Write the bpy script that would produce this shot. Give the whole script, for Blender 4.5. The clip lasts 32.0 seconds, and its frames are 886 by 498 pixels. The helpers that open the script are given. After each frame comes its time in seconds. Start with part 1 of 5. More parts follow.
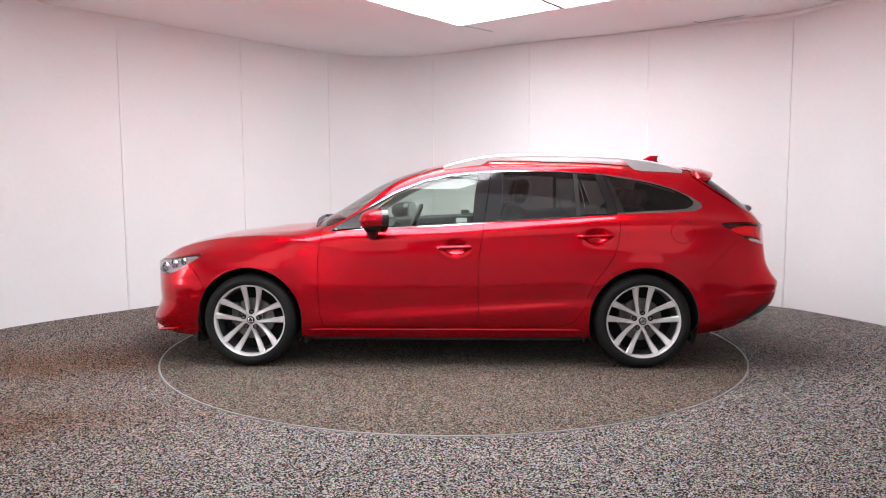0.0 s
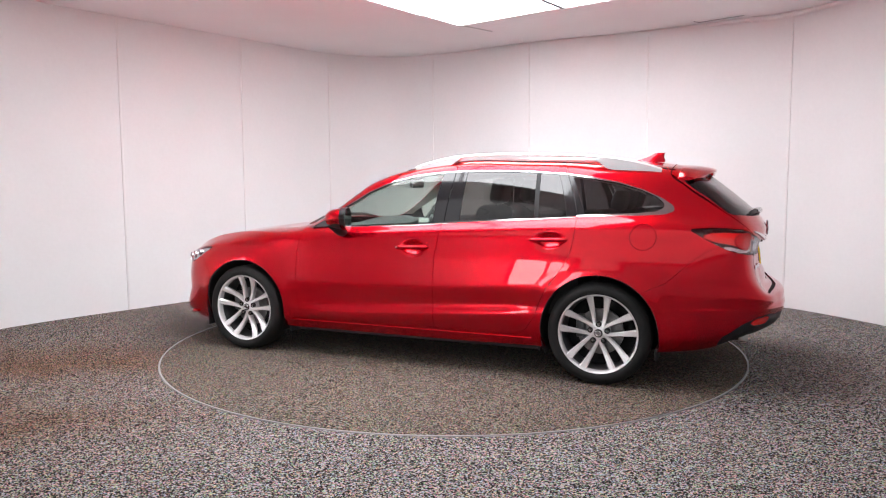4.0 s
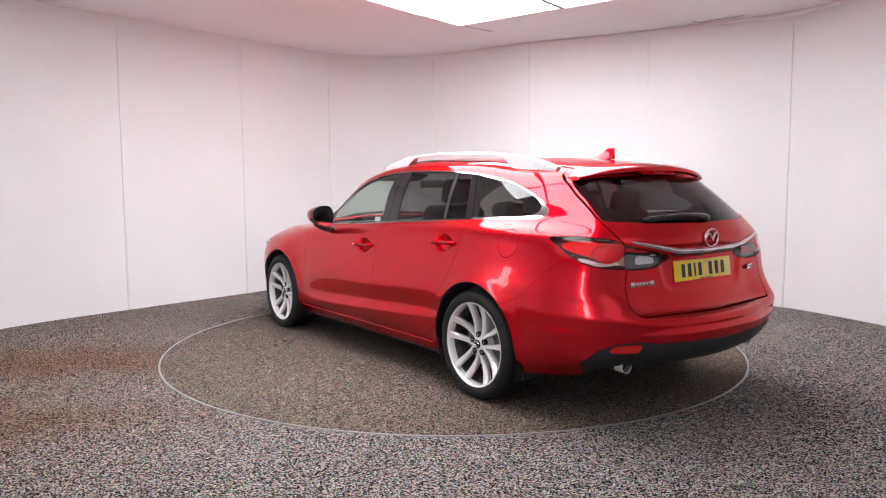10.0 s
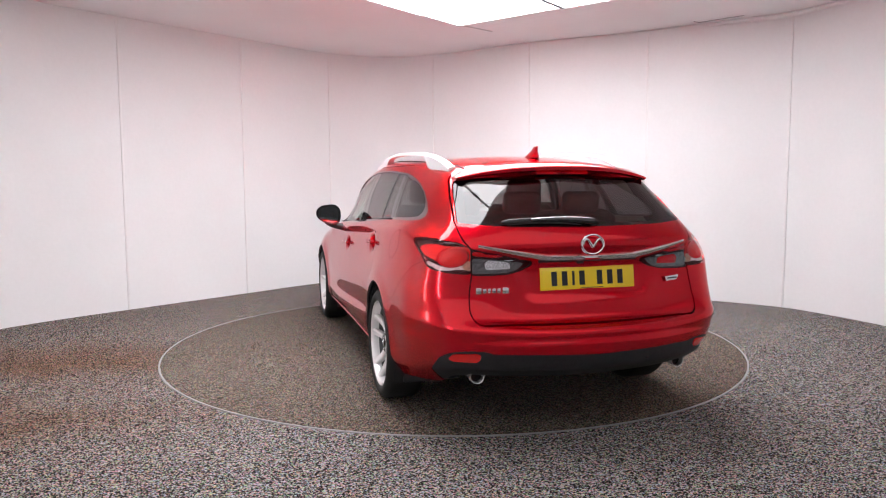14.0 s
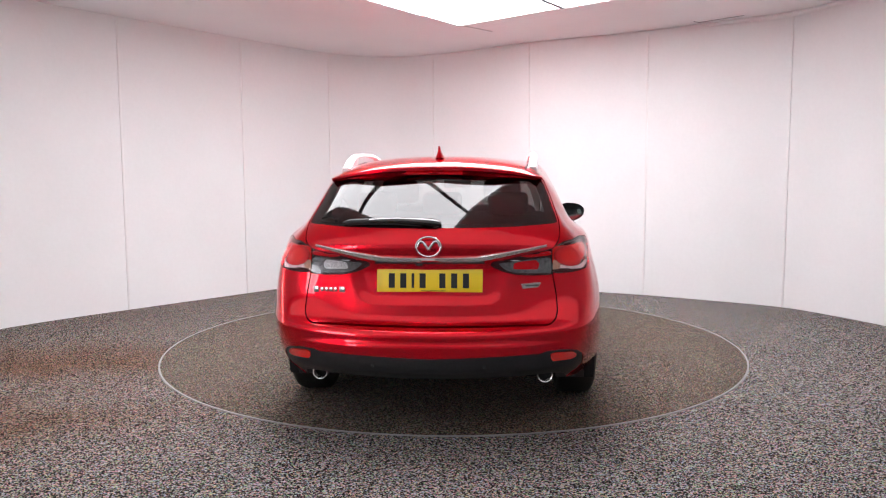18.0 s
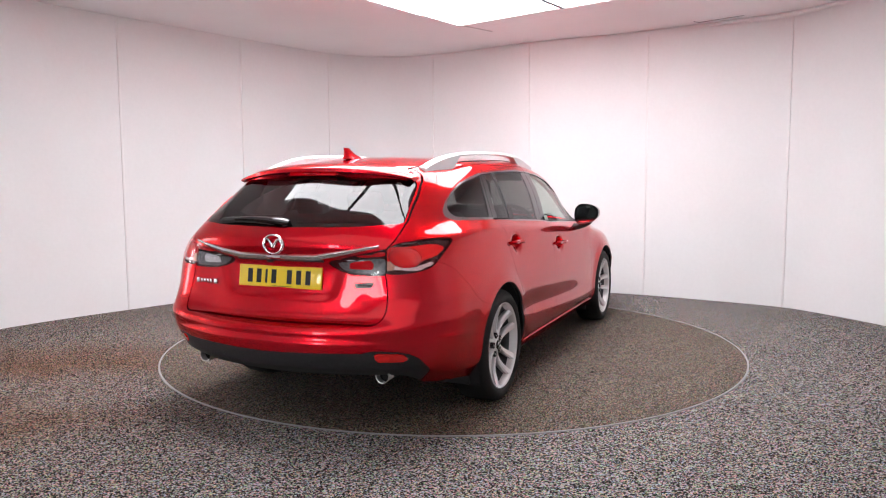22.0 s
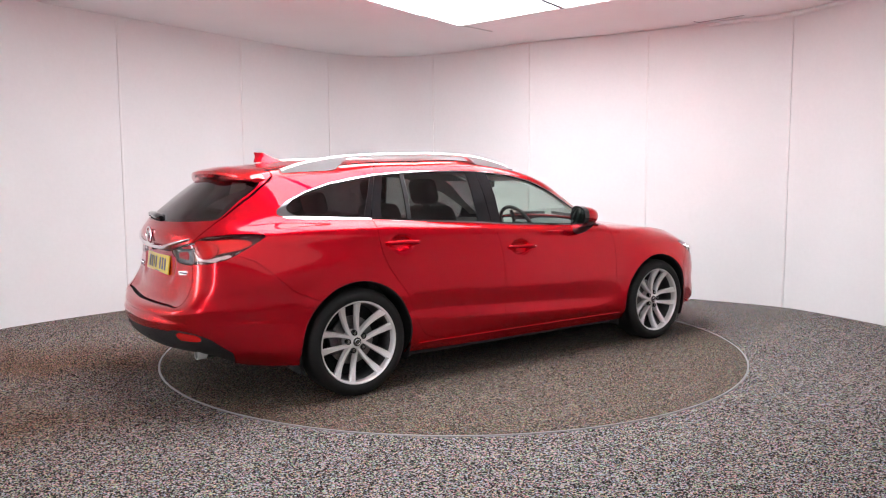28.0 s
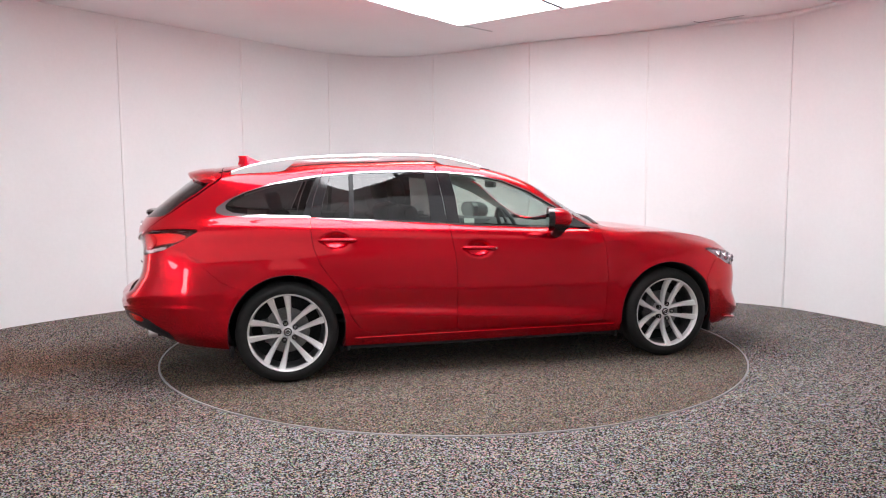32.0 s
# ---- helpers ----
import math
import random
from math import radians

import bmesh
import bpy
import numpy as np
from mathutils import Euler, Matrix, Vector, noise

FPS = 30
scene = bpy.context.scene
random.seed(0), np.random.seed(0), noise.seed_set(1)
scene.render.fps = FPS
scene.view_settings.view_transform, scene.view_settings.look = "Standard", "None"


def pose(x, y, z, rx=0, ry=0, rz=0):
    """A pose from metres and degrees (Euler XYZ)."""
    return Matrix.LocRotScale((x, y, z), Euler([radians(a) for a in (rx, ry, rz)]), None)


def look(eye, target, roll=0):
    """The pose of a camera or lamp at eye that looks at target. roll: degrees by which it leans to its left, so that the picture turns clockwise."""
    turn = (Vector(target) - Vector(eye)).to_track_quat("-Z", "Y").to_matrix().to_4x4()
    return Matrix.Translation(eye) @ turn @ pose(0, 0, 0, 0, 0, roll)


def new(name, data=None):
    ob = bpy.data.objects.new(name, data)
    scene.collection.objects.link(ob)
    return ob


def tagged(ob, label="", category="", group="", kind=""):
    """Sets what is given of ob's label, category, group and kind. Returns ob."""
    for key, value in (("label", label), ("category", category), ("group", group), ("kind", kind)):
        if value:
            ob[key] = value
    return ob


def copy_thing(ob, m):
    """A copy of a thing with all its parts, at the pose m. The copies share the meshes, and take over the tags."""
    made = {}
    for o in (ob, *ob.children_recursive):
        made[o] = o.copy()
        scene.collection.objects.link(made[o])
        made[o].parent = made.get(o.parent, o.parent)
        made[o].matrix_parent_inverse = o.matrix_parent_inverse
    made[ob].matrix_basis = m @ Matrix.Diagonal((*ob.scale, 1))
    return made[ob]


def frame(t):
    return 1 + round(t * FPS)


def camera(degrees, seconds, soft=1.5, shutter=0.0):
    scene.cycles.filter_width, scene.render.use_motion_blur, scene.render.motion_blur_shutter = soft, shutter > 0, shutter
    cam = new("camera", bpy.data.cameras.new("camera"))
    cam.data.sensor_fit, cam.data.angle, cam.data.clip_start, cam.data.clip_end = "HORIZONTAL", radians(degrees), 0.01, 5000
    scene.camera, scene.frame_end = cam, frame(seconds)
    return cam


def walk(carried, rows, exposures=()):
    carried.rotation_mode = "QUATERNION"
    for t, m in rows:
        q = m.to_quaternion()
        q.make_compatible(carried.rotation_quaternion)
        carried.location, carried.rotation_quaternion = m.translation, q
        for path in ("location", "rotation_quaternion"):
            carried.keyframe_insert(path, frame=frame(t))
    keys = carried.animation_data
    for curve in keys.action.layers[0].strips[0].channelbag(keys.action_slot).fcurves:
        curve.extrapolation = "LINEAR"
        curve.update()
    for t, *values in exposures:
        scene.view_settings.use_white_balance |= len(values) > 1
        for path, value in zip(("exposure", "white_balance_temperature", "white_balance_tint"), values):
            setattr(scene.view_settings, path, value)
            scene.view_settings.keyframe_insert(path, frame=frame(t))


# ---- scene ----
# ---- camera: it stands still ----
SECONDS = 32.0
cam = camera(63.616, SECONDS, soft=1.1)
EYE = Vector((0.0, -5.7735, 1.2769))
YAW, TILT = radians(-0.7032), radians(-5.1507)
AIM = EYE + Vector((math.sin(YAW) * math.cos(TILT), math.cos(YAW) * math.cos(TILT), math.sin(TILT)))
CAMERA_POSE = look(EYE, AIM, -0.2924)
walk(cam, [(0, CAMERA_POSE), (SECONDS, CAMERA_POSE)], exposures=[(0, 0.08, 6500, 13), (SECONDS, 0.08, 6500, 13)])

# ---- light: a ceiling of LED panels, white room ----
world = bpy.data.worlds.new("world")
world.use_nodes = True
world.node_tree.nodes["Background"].inputs[0].default_value = (0.9, 0.92, 1.0, 1)
world.node_tree.nodes["Background"].inputs[1].default_value = 0.02
scene.world = world
PANEL_GLOW = 9.3
BANK_GLOW = 10.0
FILL_GLOW = 0.55
scene.view_settings.exposure = 0.0


# ---- materials ----
def material(name, color, rough=0.5, metal=0.0, coat=0.0, spec=0.5, grain=0.0, grain_scale=60.0, bump=0.0, bump_scale=200.0,
             stain=0.0, stain_scale=2.5, emit=0.0, emit_color=None, sheen=0.0, coat_rough=0.03):
    m = bpy.data.materials.new(name)
    m.use_nodes = True
    nt = m.node_tree
    b = nt.nodes["Principled BSDF"]
    b.inputs["Base Color"].default_value = (*color, 1)
    b.inputs["Roughness"].default_value = rough
    b.inputs["Metallic"].default_value = metal
    b.inputs["Coat Weight"].default_value = coat
    b.inputs["Coat Roughness"].default_value = coat_rough
    b.inputs["Specular IOR Level"].default_value = spec
    b.inputs["Sheen Weight"].default_value = sheen
    if emit:
        b.inputs["Emission Color"].default_value = (*(emit_color or color), 1)
        b.inputs["Emission Strength"].default_value = emit
    if grain or bump or stain:
        co = nt.nodes.new("ShaderNodeTexCoord")
        value = None
        for amount, scale, detail in ((grain, grain_scale, 2.0), (stain, stain_scale, 4.0)):
            if not amount:
                continue
            n = nt.nodes.new("ShaderNodeTexNoise")
            n.inputs["Scale"].default_value = scale
            n.inputs["Detail"].default_value = detail
            nt.links.new(co.outputs["Object"], n.inputs["Vector"])
            r = nt.nodes.new("ShaderNodeMapRange")
            r.inputs["From Min"].default_value, r.inputs["From Max"].default_value = 0.3, 0.7
            r.inputs["To Min"].default_value, r.inputs["To Max"].default_value = 1 - amount, 1 + amount
            nt.links.new(n.outputs["Fac"], r.inputs["Value"])
            if value is None:
                value = r.outputs["Result"]
            else:
                mul = nt.nodes.new("ShaderNodeMath")
                mul.operation = "MULTIPLY"
                nt.links.new(value, mul.inputs[0])
                nt.links.new(r.outputs["Result"], mul.inputs[1])
                value = mul.outputs[0]
        if value is not None:
            hsv = nt.nodes.new("ShaderNodeHueSaturation")
            hsv.inputs["Color"].default_value = (*color, 1)
            nt.links.new(value, hsv.inputs["Value"])
            nt.links.new(hsv.outputs["Color"], b.inputs["Base Color"])
        if bump:
            n = nt.nodes.new("ShaderNodeTexNoise")
            n.inputs["Scale"].default_value = bump_scale
            n.inputs["Detail"].default_value = 3.0
            nt.links.new(co.outputs["Object"], n.inputs["Vector"])
            bp = nt.nodes.new("ShaderNodeBump")
            bp.inputs["Strength"].default_value = bump
            bp.inputs["Distance"].default_value = 0.002
            nt.links.new(n.outputs["Fac"], bp.inputs["Height"])
            nt.links.new(bp.outputs["Normal"], b.inputs["Normal"])
    return m


def glass_material(name, tint, gloss_rough=0.0, least=0.075):
    """A thin pane: tinted see-through with mirror gloss that grows towards glancing views."""
    m = bpy.data.materials.new(name)
    m.use_nodes = True
    nt = m.node_tree
    nt.nodes.clear()
    out = nt.nodes.new("ShaderNodeOutputMaterial")
    mix = nt.nodes.new("ShaderNodeMixShader")
    clear = nt.nodes.new("ShaderNodeBsdfTransparent")
    clear.inputs["Color"].default_value = (*tint, 1)
    gloss = nt.nodes.new("ShaderNodeBsdfGlossy")
    gloss.inputs["Roughness"].default_value = gloss_rough
    facing = nt.nodes.new("ShaderNodeLayerWeight")
    power = nt.nodes.new("ShaderNodeMath")
    power.operation = "POWER"
    power.inputs[1].default_value = 5.0
    ramp = nt.nodes.new("ShaderNodeMapRange")
    ramp.inputs["To Min"].default_value, ramp.inputs["To Max"].default_value = least, 1.0
    nt.links.new(facing.outputs["Facing"], power.inputs[0])
    nt.links.new(power.outputs[0], ramp.inputs["Value"])
    nt.links.new(ramp.outputs["Result"], mix.inputs[0])
    nt.links.new(clear.outputs[0], mix.inputs[1])
    nt.links.new(gloss.outputs[0], mix.inputs[2])
    nt.links.new(mix.outputs[0], out.inputs["Surface"])
    return m


def carpet_material(name, dark, light, warm, scale, low, high):
    """Flecked loop carpet: light, dark and coloured specks, with brownish bands and a dimmer left side tinted in."""
    m = bpy.data.materials.new(name)
    m.use_nodes = True
    nt = m.node_tree
    b = nt.nodes["Principled BSDF"]
    b.inputs["Roughness"].default_value = 0.95
    b.inputs["Specular IOR Level"].default_value = 0.1
    co = nt.nodes.new("ShaderNodeTexCoord")
    vor = nt.nodes.new("ShaderNodeTexVoronoi")
    vor.inputs["Scale"].default_value = scale
    nt.links.new(co.outputs["Object"], vor.inputs["Vector"])
    sep = nt.nodes.new("ShaderNodeSeparateColor")
    nt.links.new(vor.outputs["Color"], sep.inputs["Color"])
    ramp = nt.nodes.new("ShaderNodeValToRGB")
    e = ramp.color_ramp.elements
    e[0].position, e[0].color = 0.0, (*dark, 1)
    e[1].position, e[1].color = 1.0, (*light, 1)
    for at, u in ((0.46, low), (0.62, high)):
        e.new(at).color = (*[(1 - u) * p + u * q for p, q in zip(dark, light)], 1)
    nt.links.new(sep.outputs["Red"], ramp.inputs["Fac"])
    # yarn colours: pink, ochre, green and blue-grey among the grey loops
    yarn = nt.nodes.new("ShaderNodeValToRGB")
    yarn.color_ramp.interpolation = "CONSTANT"
    e = yarn.color_ramp.elements
    e[0].position, e[0].color = 0.0, (1.0, 1.0, 1.0, 1)
    e[1].position, e[1].color = 0.34, (1.35, 0.72, 0.80, 1)
    for at, tone in ((0.50, (0.78, 1.2, 0.74)), (0.64, (0.78, 1.0, 1.3)), (0.78, (1.28, 0.98, 0.62)), (0.90, (1.08, 0.80, 1.15))):
        e.new(at).color = (*tone, 1)
    nt.links.new(sep.outputs["Green"], yarn.inputs["Fac"])
    fleck = nt.nodes.new("ShaderNodeMix")
    fleck.data_type, fleck.blend_type = "RGBA", "MULTIPLY"
    fleck.inputs["Factor"].default_value = 1.0
    nt.links.new(ramp.outputs["Color"], fleck.inputs["A"])
    nt.links.new(yarn.outputs["Color"], fleck.inputs["B"])
    # brownish bands, wavy and broken, whose tint also dims the left side
    n = nt.nodes.new("ShaderNodeTexNoise")
    n.inputs["Scale"].default_value = 1.1
    n.inputs["Detail"].default_value = 4.0
    nt.links.new(co.outputs["Object"], n.inputs["Vector"])
    where = nt.nodes.new("ShaderNodeSeparateXYZ")
    nt.links.new(co.outputs["Object"], where.inputs[0])
    wavy = nt.nodes.new("ShaderNodeMath")
    wavy.operation = "MULTIPLY_ADD"
    wavy.inputs[1].default_value = 1.2
    nt.links.new(n.outputs["Fac"], wavy.inputs[0])
    nt.links.new(where.outputs["Y"], wavy.inputs[2])
    span = nt.nodes.new("ShaderNodeMapRange")
    span.inputs["From Min"].default_value, span.inputs["From Max"].default_value = -3.4, 2.6
    nt.links.new(wavy.outputs[0], span.inputs["Value"])
    bands = nt.nodes.new("ShaderNodeValToRGB")
    e = bands.color_ramp.elements
    e[0].position, e[0].color = 0.0, (0.4, 0.4, 0.4, 1)
    e[1].position, e[1].color = 1.0, (0.25, 0.25, 0.25, 1)
    for at, v in ((0.24, 0.4), (0.34, 0.95), (0.41, 0.45), (0.46, 0.5), (0.53, 1.0), (0.60, 0.8), (0.68, 0.35)):
        e.new(at).color = (v, v, v, 1)
    nt.links.new(span.outputs["Result"], bands.inputs["Fac"])
    # tint grows to the left: the floor's weaker light there, put into colour
    side = nt.nodes.new("ShaderNodeMapRange")
    side.inputs["From Min"].default_value, side.inputs["From Max"].default_value = -0.9, -2.3
    side.inputs["To Min"].default_value, side.inputs["To Max"].default_value = 0.06, 0.95
    nt.links.new(where.outputs["X"], side.inputs["Value"])
    both_of = nt.nodes.new("ShaderNodeMath")
    both_of.operation = "MULTIPLY"
    nt.links.new(bands.outputs["Color"], both_of.inputs[0])
    nt.links.new(side.outputs["Result"], both_of.inputs[1])
    mul = nt.nodes.new("ShaderNodeMix")
    mul.data_type, mul.blend_type = "RGBA", "MULTIPLY"
    mul.inputs["B"].default_value = (*warm, 1)
    nt.links.new(both_of.outputs[0], mul.inputs["Factor"])
    nt.links.new(fleck.outputs["Result"], mul.inputs["A"])
    nt.links.new(mul.outputs["Result"], b.inputs["Base Color"])
    bp = nt.nodes.new("ShaderNodeBump")
    bp.inputs["Strength"].default_value = 0.6
    bp.inputs["Distance"].default_value = 0.004
    nt.links.new(vor.outputs["Distance"], bp.inputs["Height"])
    nt.links.new(bp.outputs["Normal"], b.inputs["Normal"])
    return m


def paint_material(name, color):
    """Candy metallic paint: fine flake under a clear coat with a slight orange peel."""
    m = bpy.data.materials.new(name)
    m.use_nodes = True
    nt = m.node_tree
    b = nt.nodes["Principled BSDF"]
    b.inputs["Metallic"].default_value = 0.84
    b.inputs["Roughness"].default_value = 0.27
    b.inputs["Specular Tint"].default_value = (0.5, 0.004, 0.012, 1)
    b.inputs["Coat Weight"].default_value = 1.0
    b.inputs["Coat Roughness"].default_value = 0.008
    b.inputs["Coat IOR"].default_value = 1.42
    b.inputs["Specular IOR Level"].default_value = 0.0
    co = nt.nodes.new("ShaderNodeTexCoord")
    n = nt.nodes.new("ShaderNodeTexNoise")
    n.inputs["Scale"].default_value = 900.0
    nt.links.new(co.outputs["Object"], n.inputs["Vector"])
    r = nt.nodes.new("ShaderNodeMapRange")
    r.inputs["To Min"].default_value, r.inputs["To Max"].default_value = 0.86, 1.14
    nt.links.new(n.outputs["Fac"], r.inputs["Value"])
    hsv = nt.nodes.new("ShaderNodeHueSaturation")
    hsv.inputs["Color"].default_value = (*color, 1)
    nt.links.new(r.outputs["Result"], hsv.inputs["Value"])
    nt.links.new(hsv.outputs["Color"], b.inputs["Base Color"])
    p = nt.nodes.new("ShaderNodeTexNoise")
    p.inputs["Scale"].default_value = 25.0
    nt.links.new(co.outputs["Object"], p.inputs["Vector"])
    bp = nt.nodes.new("ShaderNodeBump")
    bp.inputs["Strength"].default_value = 0.018
    bp.inputs["Distance"].default_value = 0.001
    nt.links.new(p.outputs["Fac"], bp.inputs["Height"])
    nt.links.new(bp.outputs["Normal"], b.inputs["Coat Normal"])
    return m


RED = paint_material("red_paint", (0.68, 0.0007, 0.0125))
BLACK_TRIM = material("black_trim", (0.018, 0.018, 0.02), 0.55, grain=0.2, bump=0.2, bump_scale=900)
GLOSS_BLACK = material("gloss_black", (0.01, 0.01, 0.012), 0.12, coat=0.6)
CHROME = material("chrome", (0.82, 0.82, 0.84), 0.12, 1.0)
TRIM_CHROME = material("trim_chrome", (0.40, 0.40, 0.41), 0.13, 1.0, grain=0.05, grain_scale=300)
SATIN = material("satin_aluminium", (0.34, 0.34, 0.35), 0.5, 0.8, grain=0.04, grain_scale=300)
RIM_SILVER = material("rim_silver", (0.95, 0.93, 0.935), 0.26, 0.3, coat=0.5, grain=0.05, grain_scale=400)
RIM_DARK = material("rim_dark", (0.1, 0.1, 0.105), 0.45, 0.5, grain=0.2)
TIP_STEEL = material("tip_steel", (0.85, 0.83, 0.82), 0.25, 0.7)
STEEL = material("steel", (0.2, 0.195, 0.195), 0.35, 1.0, grain=0.15, grain_scale=150)
RUBBER = material("rubber", (0.006, 0.0058, 0.0058), 0.7, grain=0.25, bump=0.3, bump_scale=500)
DARK_INSIDE = material("dark_inside", (0.012, 0.012, 0.013), 0.9, grain=0.3)
GLASS_CLEAR = glass_material("clear_glass", (0.72, 0.82, 0.76))
GLASS_PRIVACY = glass_material("privacy_glass", (0.2, 0.19, 0.19))
GLASS_SCREEN = glass_material("windscreen_glass", (0.75, 0.83, 0.79))
LAMP_RED = material("lamp_red", (0.75, 0.005, 0.012), 0.12, coat=0.15, grain=0.15, grain_scale=200)
LAMP_BRIGHT_RED = material("lamp_bright_red", (0.92, 0.012, 0.014), 0.15, coat=0.15, grain=0.2, grain_scale=150)
LAMP_SMOKE = material("lamp_smoke", (0.05, 0.008, 0.01), 0.1, coat=0.15)
LAMP_GREY = material("lamp_grey", (0.19, 0.185, 0.19), 0.2, 0.2, coat=0.15, grain=0.4, grain_scale=80)
LAMP_AMBER = material("lamp_amber", (0.62, 0.40, 0.30), 0.2, 0.2, coat=0.15, grain=0.35, grain_scale=120)
LAMP_SILVER = material("lamp_silver", (0.88, 0.88, 0.89), 0.3, 0.1, coat=0.8, grain=0.12, grain_scale=90)
LAMP_FACET = material("lamp_facet", (0.42, 0.42, 0.43), 0.15, 0.5, coat=0.15, grain=0.35, grain_scale=90)
LAMP_CLEAR = material("lamp_clear", (0.92, 0.91, 0.92), 0.15, 0.2, coat=0.15, grain=0.35, grain_scale=120)
PLATE_YELLOW = material("plate_yellow", (1.0, 0.72, 0.005), 0.4, coat=1.0)
PLATE_INK = material("plate_ink", (0.012, 0.012, 0.014), 0.35)
SEAT_CLOTH = material("seat_cloth", (0.03, 0.029, 0.03), 0.85, grain=0.12, grain_scale=60, sheen=0.2)
TRIM_GREY = material("grey_plastic", (0.07, 0.07, 0.072), 0.6, grain=0.15, bump=0.15, bump_scale=600)
LINING = material("pale_lining", (0.7, 0.68, 0.64), 0.9, grain=0.1)
PAPER = material("white_paper", (0.75, 0.76, 0.74), 0.7)
WALL_WHITE = material("white_panel", (0.83, 0.83, 0.835), 0.55, spec=0.3, stain=0.025, stain_scale=0.9, grain=0.01, grain_scale=30, bump=0.05, bump_scale=8)
STRIP_WHITE = material("white_strip", (0.84, 0.83, 0.83), 0.4)
CEILING_WHITE = material("ceiling_white", (0.86, 0.85, 0.855), 0.7, stain=0.03, stain_scale=0.8)
LED = material("led_panel", (1, 1, 1), 0.4, emit=PANEL_GLOW, emit_color=(0.955, 0.985, 1.01))
# glow of the fill added on the ceiling behind the camera
LED_FILL = material("fill_panel", (1, 1, 1), 0.4, emit=FILL_GLOW, emit_color=(0.955, 0.985, 1.01))
LED_TUBE_SOFT = material("led_tube_soft", (1, 1, 1), 0.4, emit=BANK_GLOW * 0.7, emit_color=(0.97, 0.985, 1.01))
LED_TUBE = material("led_tube", (1, 1, 1), 0.4, emit=BANK_GLOW, emit_color=(0.97, 0.985, 1.01))
# grey of the unseen walls, set by what the paint should reflect
WALL_GREY = material("grey_wall", (0.66, 0.66, 0.665), 0.7, stain=0.05, stain_scale=0.8)
REFLECTOR_RED = material("reflector_red", (0.8, 0.012, 0.012), 0.2, coat=1.0, grain=0.25, grain_scale=400)
# mirror darkened in its colour, for the dark things it would reflect
MIRROR = material("mirror_glass", (0.3, 0.31, 0.32), 0.02, 1.0)
GLASS_LAMP = glass_material("lamp_lens", (0.9, 0.9, 0.92), 0.0, 0.035)
GLASS_RED = glass_material("red_lens", (0.98, 0.82, 0.82), 0.0, 0.03)
ALU_DARK = material("dark_divider", (0.16, 0.16, 0.17), 0.5, 0.3)
CARPET = carpet_material("flecked_carpet", (0.006, 0.006, 0.006), (0.50, 0.49, 0.475), (0.70, 0.45, 0.32), 168.0, 0.03, 0.5)
CARPET_DISC = carpet_material("flecked_carpet_disc", (0.006, 0.0058, 0.0055), (0.375, 0.33, 0.28), (0.9, 0.78, 0.66), 185.0, 0.12, 0.38)


# ---- mesh helpers ----
def mesh_object(name, verts, faces, mat, parent=None, label="", smooth=True, sharp=None):
    me = bpy.data.meshes.new(name)
    me.from_pydata([tuple(v) for v in verts], [], [tuple(f) for f in faces])
    me.update()
    if smooth:
        me.shade_smooth()
        if sharp is not None:
            me.set_sharp_from_angle(angle=radians(sharp))
    me.materials.append(mat)
    ob = new(name, me)
    if parent is not None:
        ob.parent = parent
    if label:
        ob["label"] = label
    return ob


def part(name, bm, mat, parent=None, label="", smooth=True, sharp=35):
    """Links a bmesh as one mesh object under a thing or a part."""
    me = bpy.data.meshes.new(name)
    bmesh.ops.recalc_face_normals(bm, faces=bm.faces)
    bm.to_mesh(me)
    bm.free()
    if smooth:
        me.shade_smooth()
        me.set_sharp_from_angle(angle=radians(sharp))
    me.materials.append(mat)
    ob = new(name, me)
    if parent is not None:
        ob.parent = parent
    if label:
        ob["label"] = label
    return ob


def box(bm, centre, size, bevel=0.0, turn=None, seg=2):
    r = bmesh.ops.create_cube(bm, size=1.0)
    vs = r["verts"]
    bmesh.ops.scale(bm, vec=size, verts=vs)
    if bevel:
        es = list({e for v in vs for e in v.link_edges})
        out = bmesh.ops.bevel(bm, geom=es, offset=bevel, segments=seg, profile=0.5, affect="EDGES")
        vs = list({v for f in out["faces"] for v in f.verts} | {v for v in vs if v.is_valid})
    m = Matrix.Translation(centre) @ (turn or Matrix())
    bmesh.ops.transform(bm, matrix=m, verts=vs)
    return vs


def tube(bm, pts, radius, seg=10, flat=None, cap=True):
    """A bent tube along pts; flat squashes it vertically; radius may be a list."""
    pts = [Vector(p) for p in pts]
    rings = []
    for i, p in enumerate(pts):
        d = (pts[min(i + 1, len(pts) - 1)] - pts[max(i - 1, 0)]).normalized()
        side = d.cross(Vector((0, 0, 1)))
        side = side.normalized() if side.length > 1e-4 else Vector((1, 0, 0))
        up = side.cross(d).normalized()
        r = radius[i] if isinstance(radius, (list, tuple)) else radius
        ring = []
        for k in range(seg):
            a = 2 * math.pi * k / seg
            ring.append(bm.verts.new(p + side * (math.cos(a) * r) + up * (math.sin(a) * r * (flat or 1.0))))
        rings.append(ring)
    for a, b in zip(rings, rings[1:]):
        for k in range(seg):
            bm.faces.new((a[k], a[(k + 1) % seg], b[(k + 1) % seg], b[k]))
    if cap:
        bm.faces.new(rings[0][::-1])
        bm.faces.new(rings[-1])


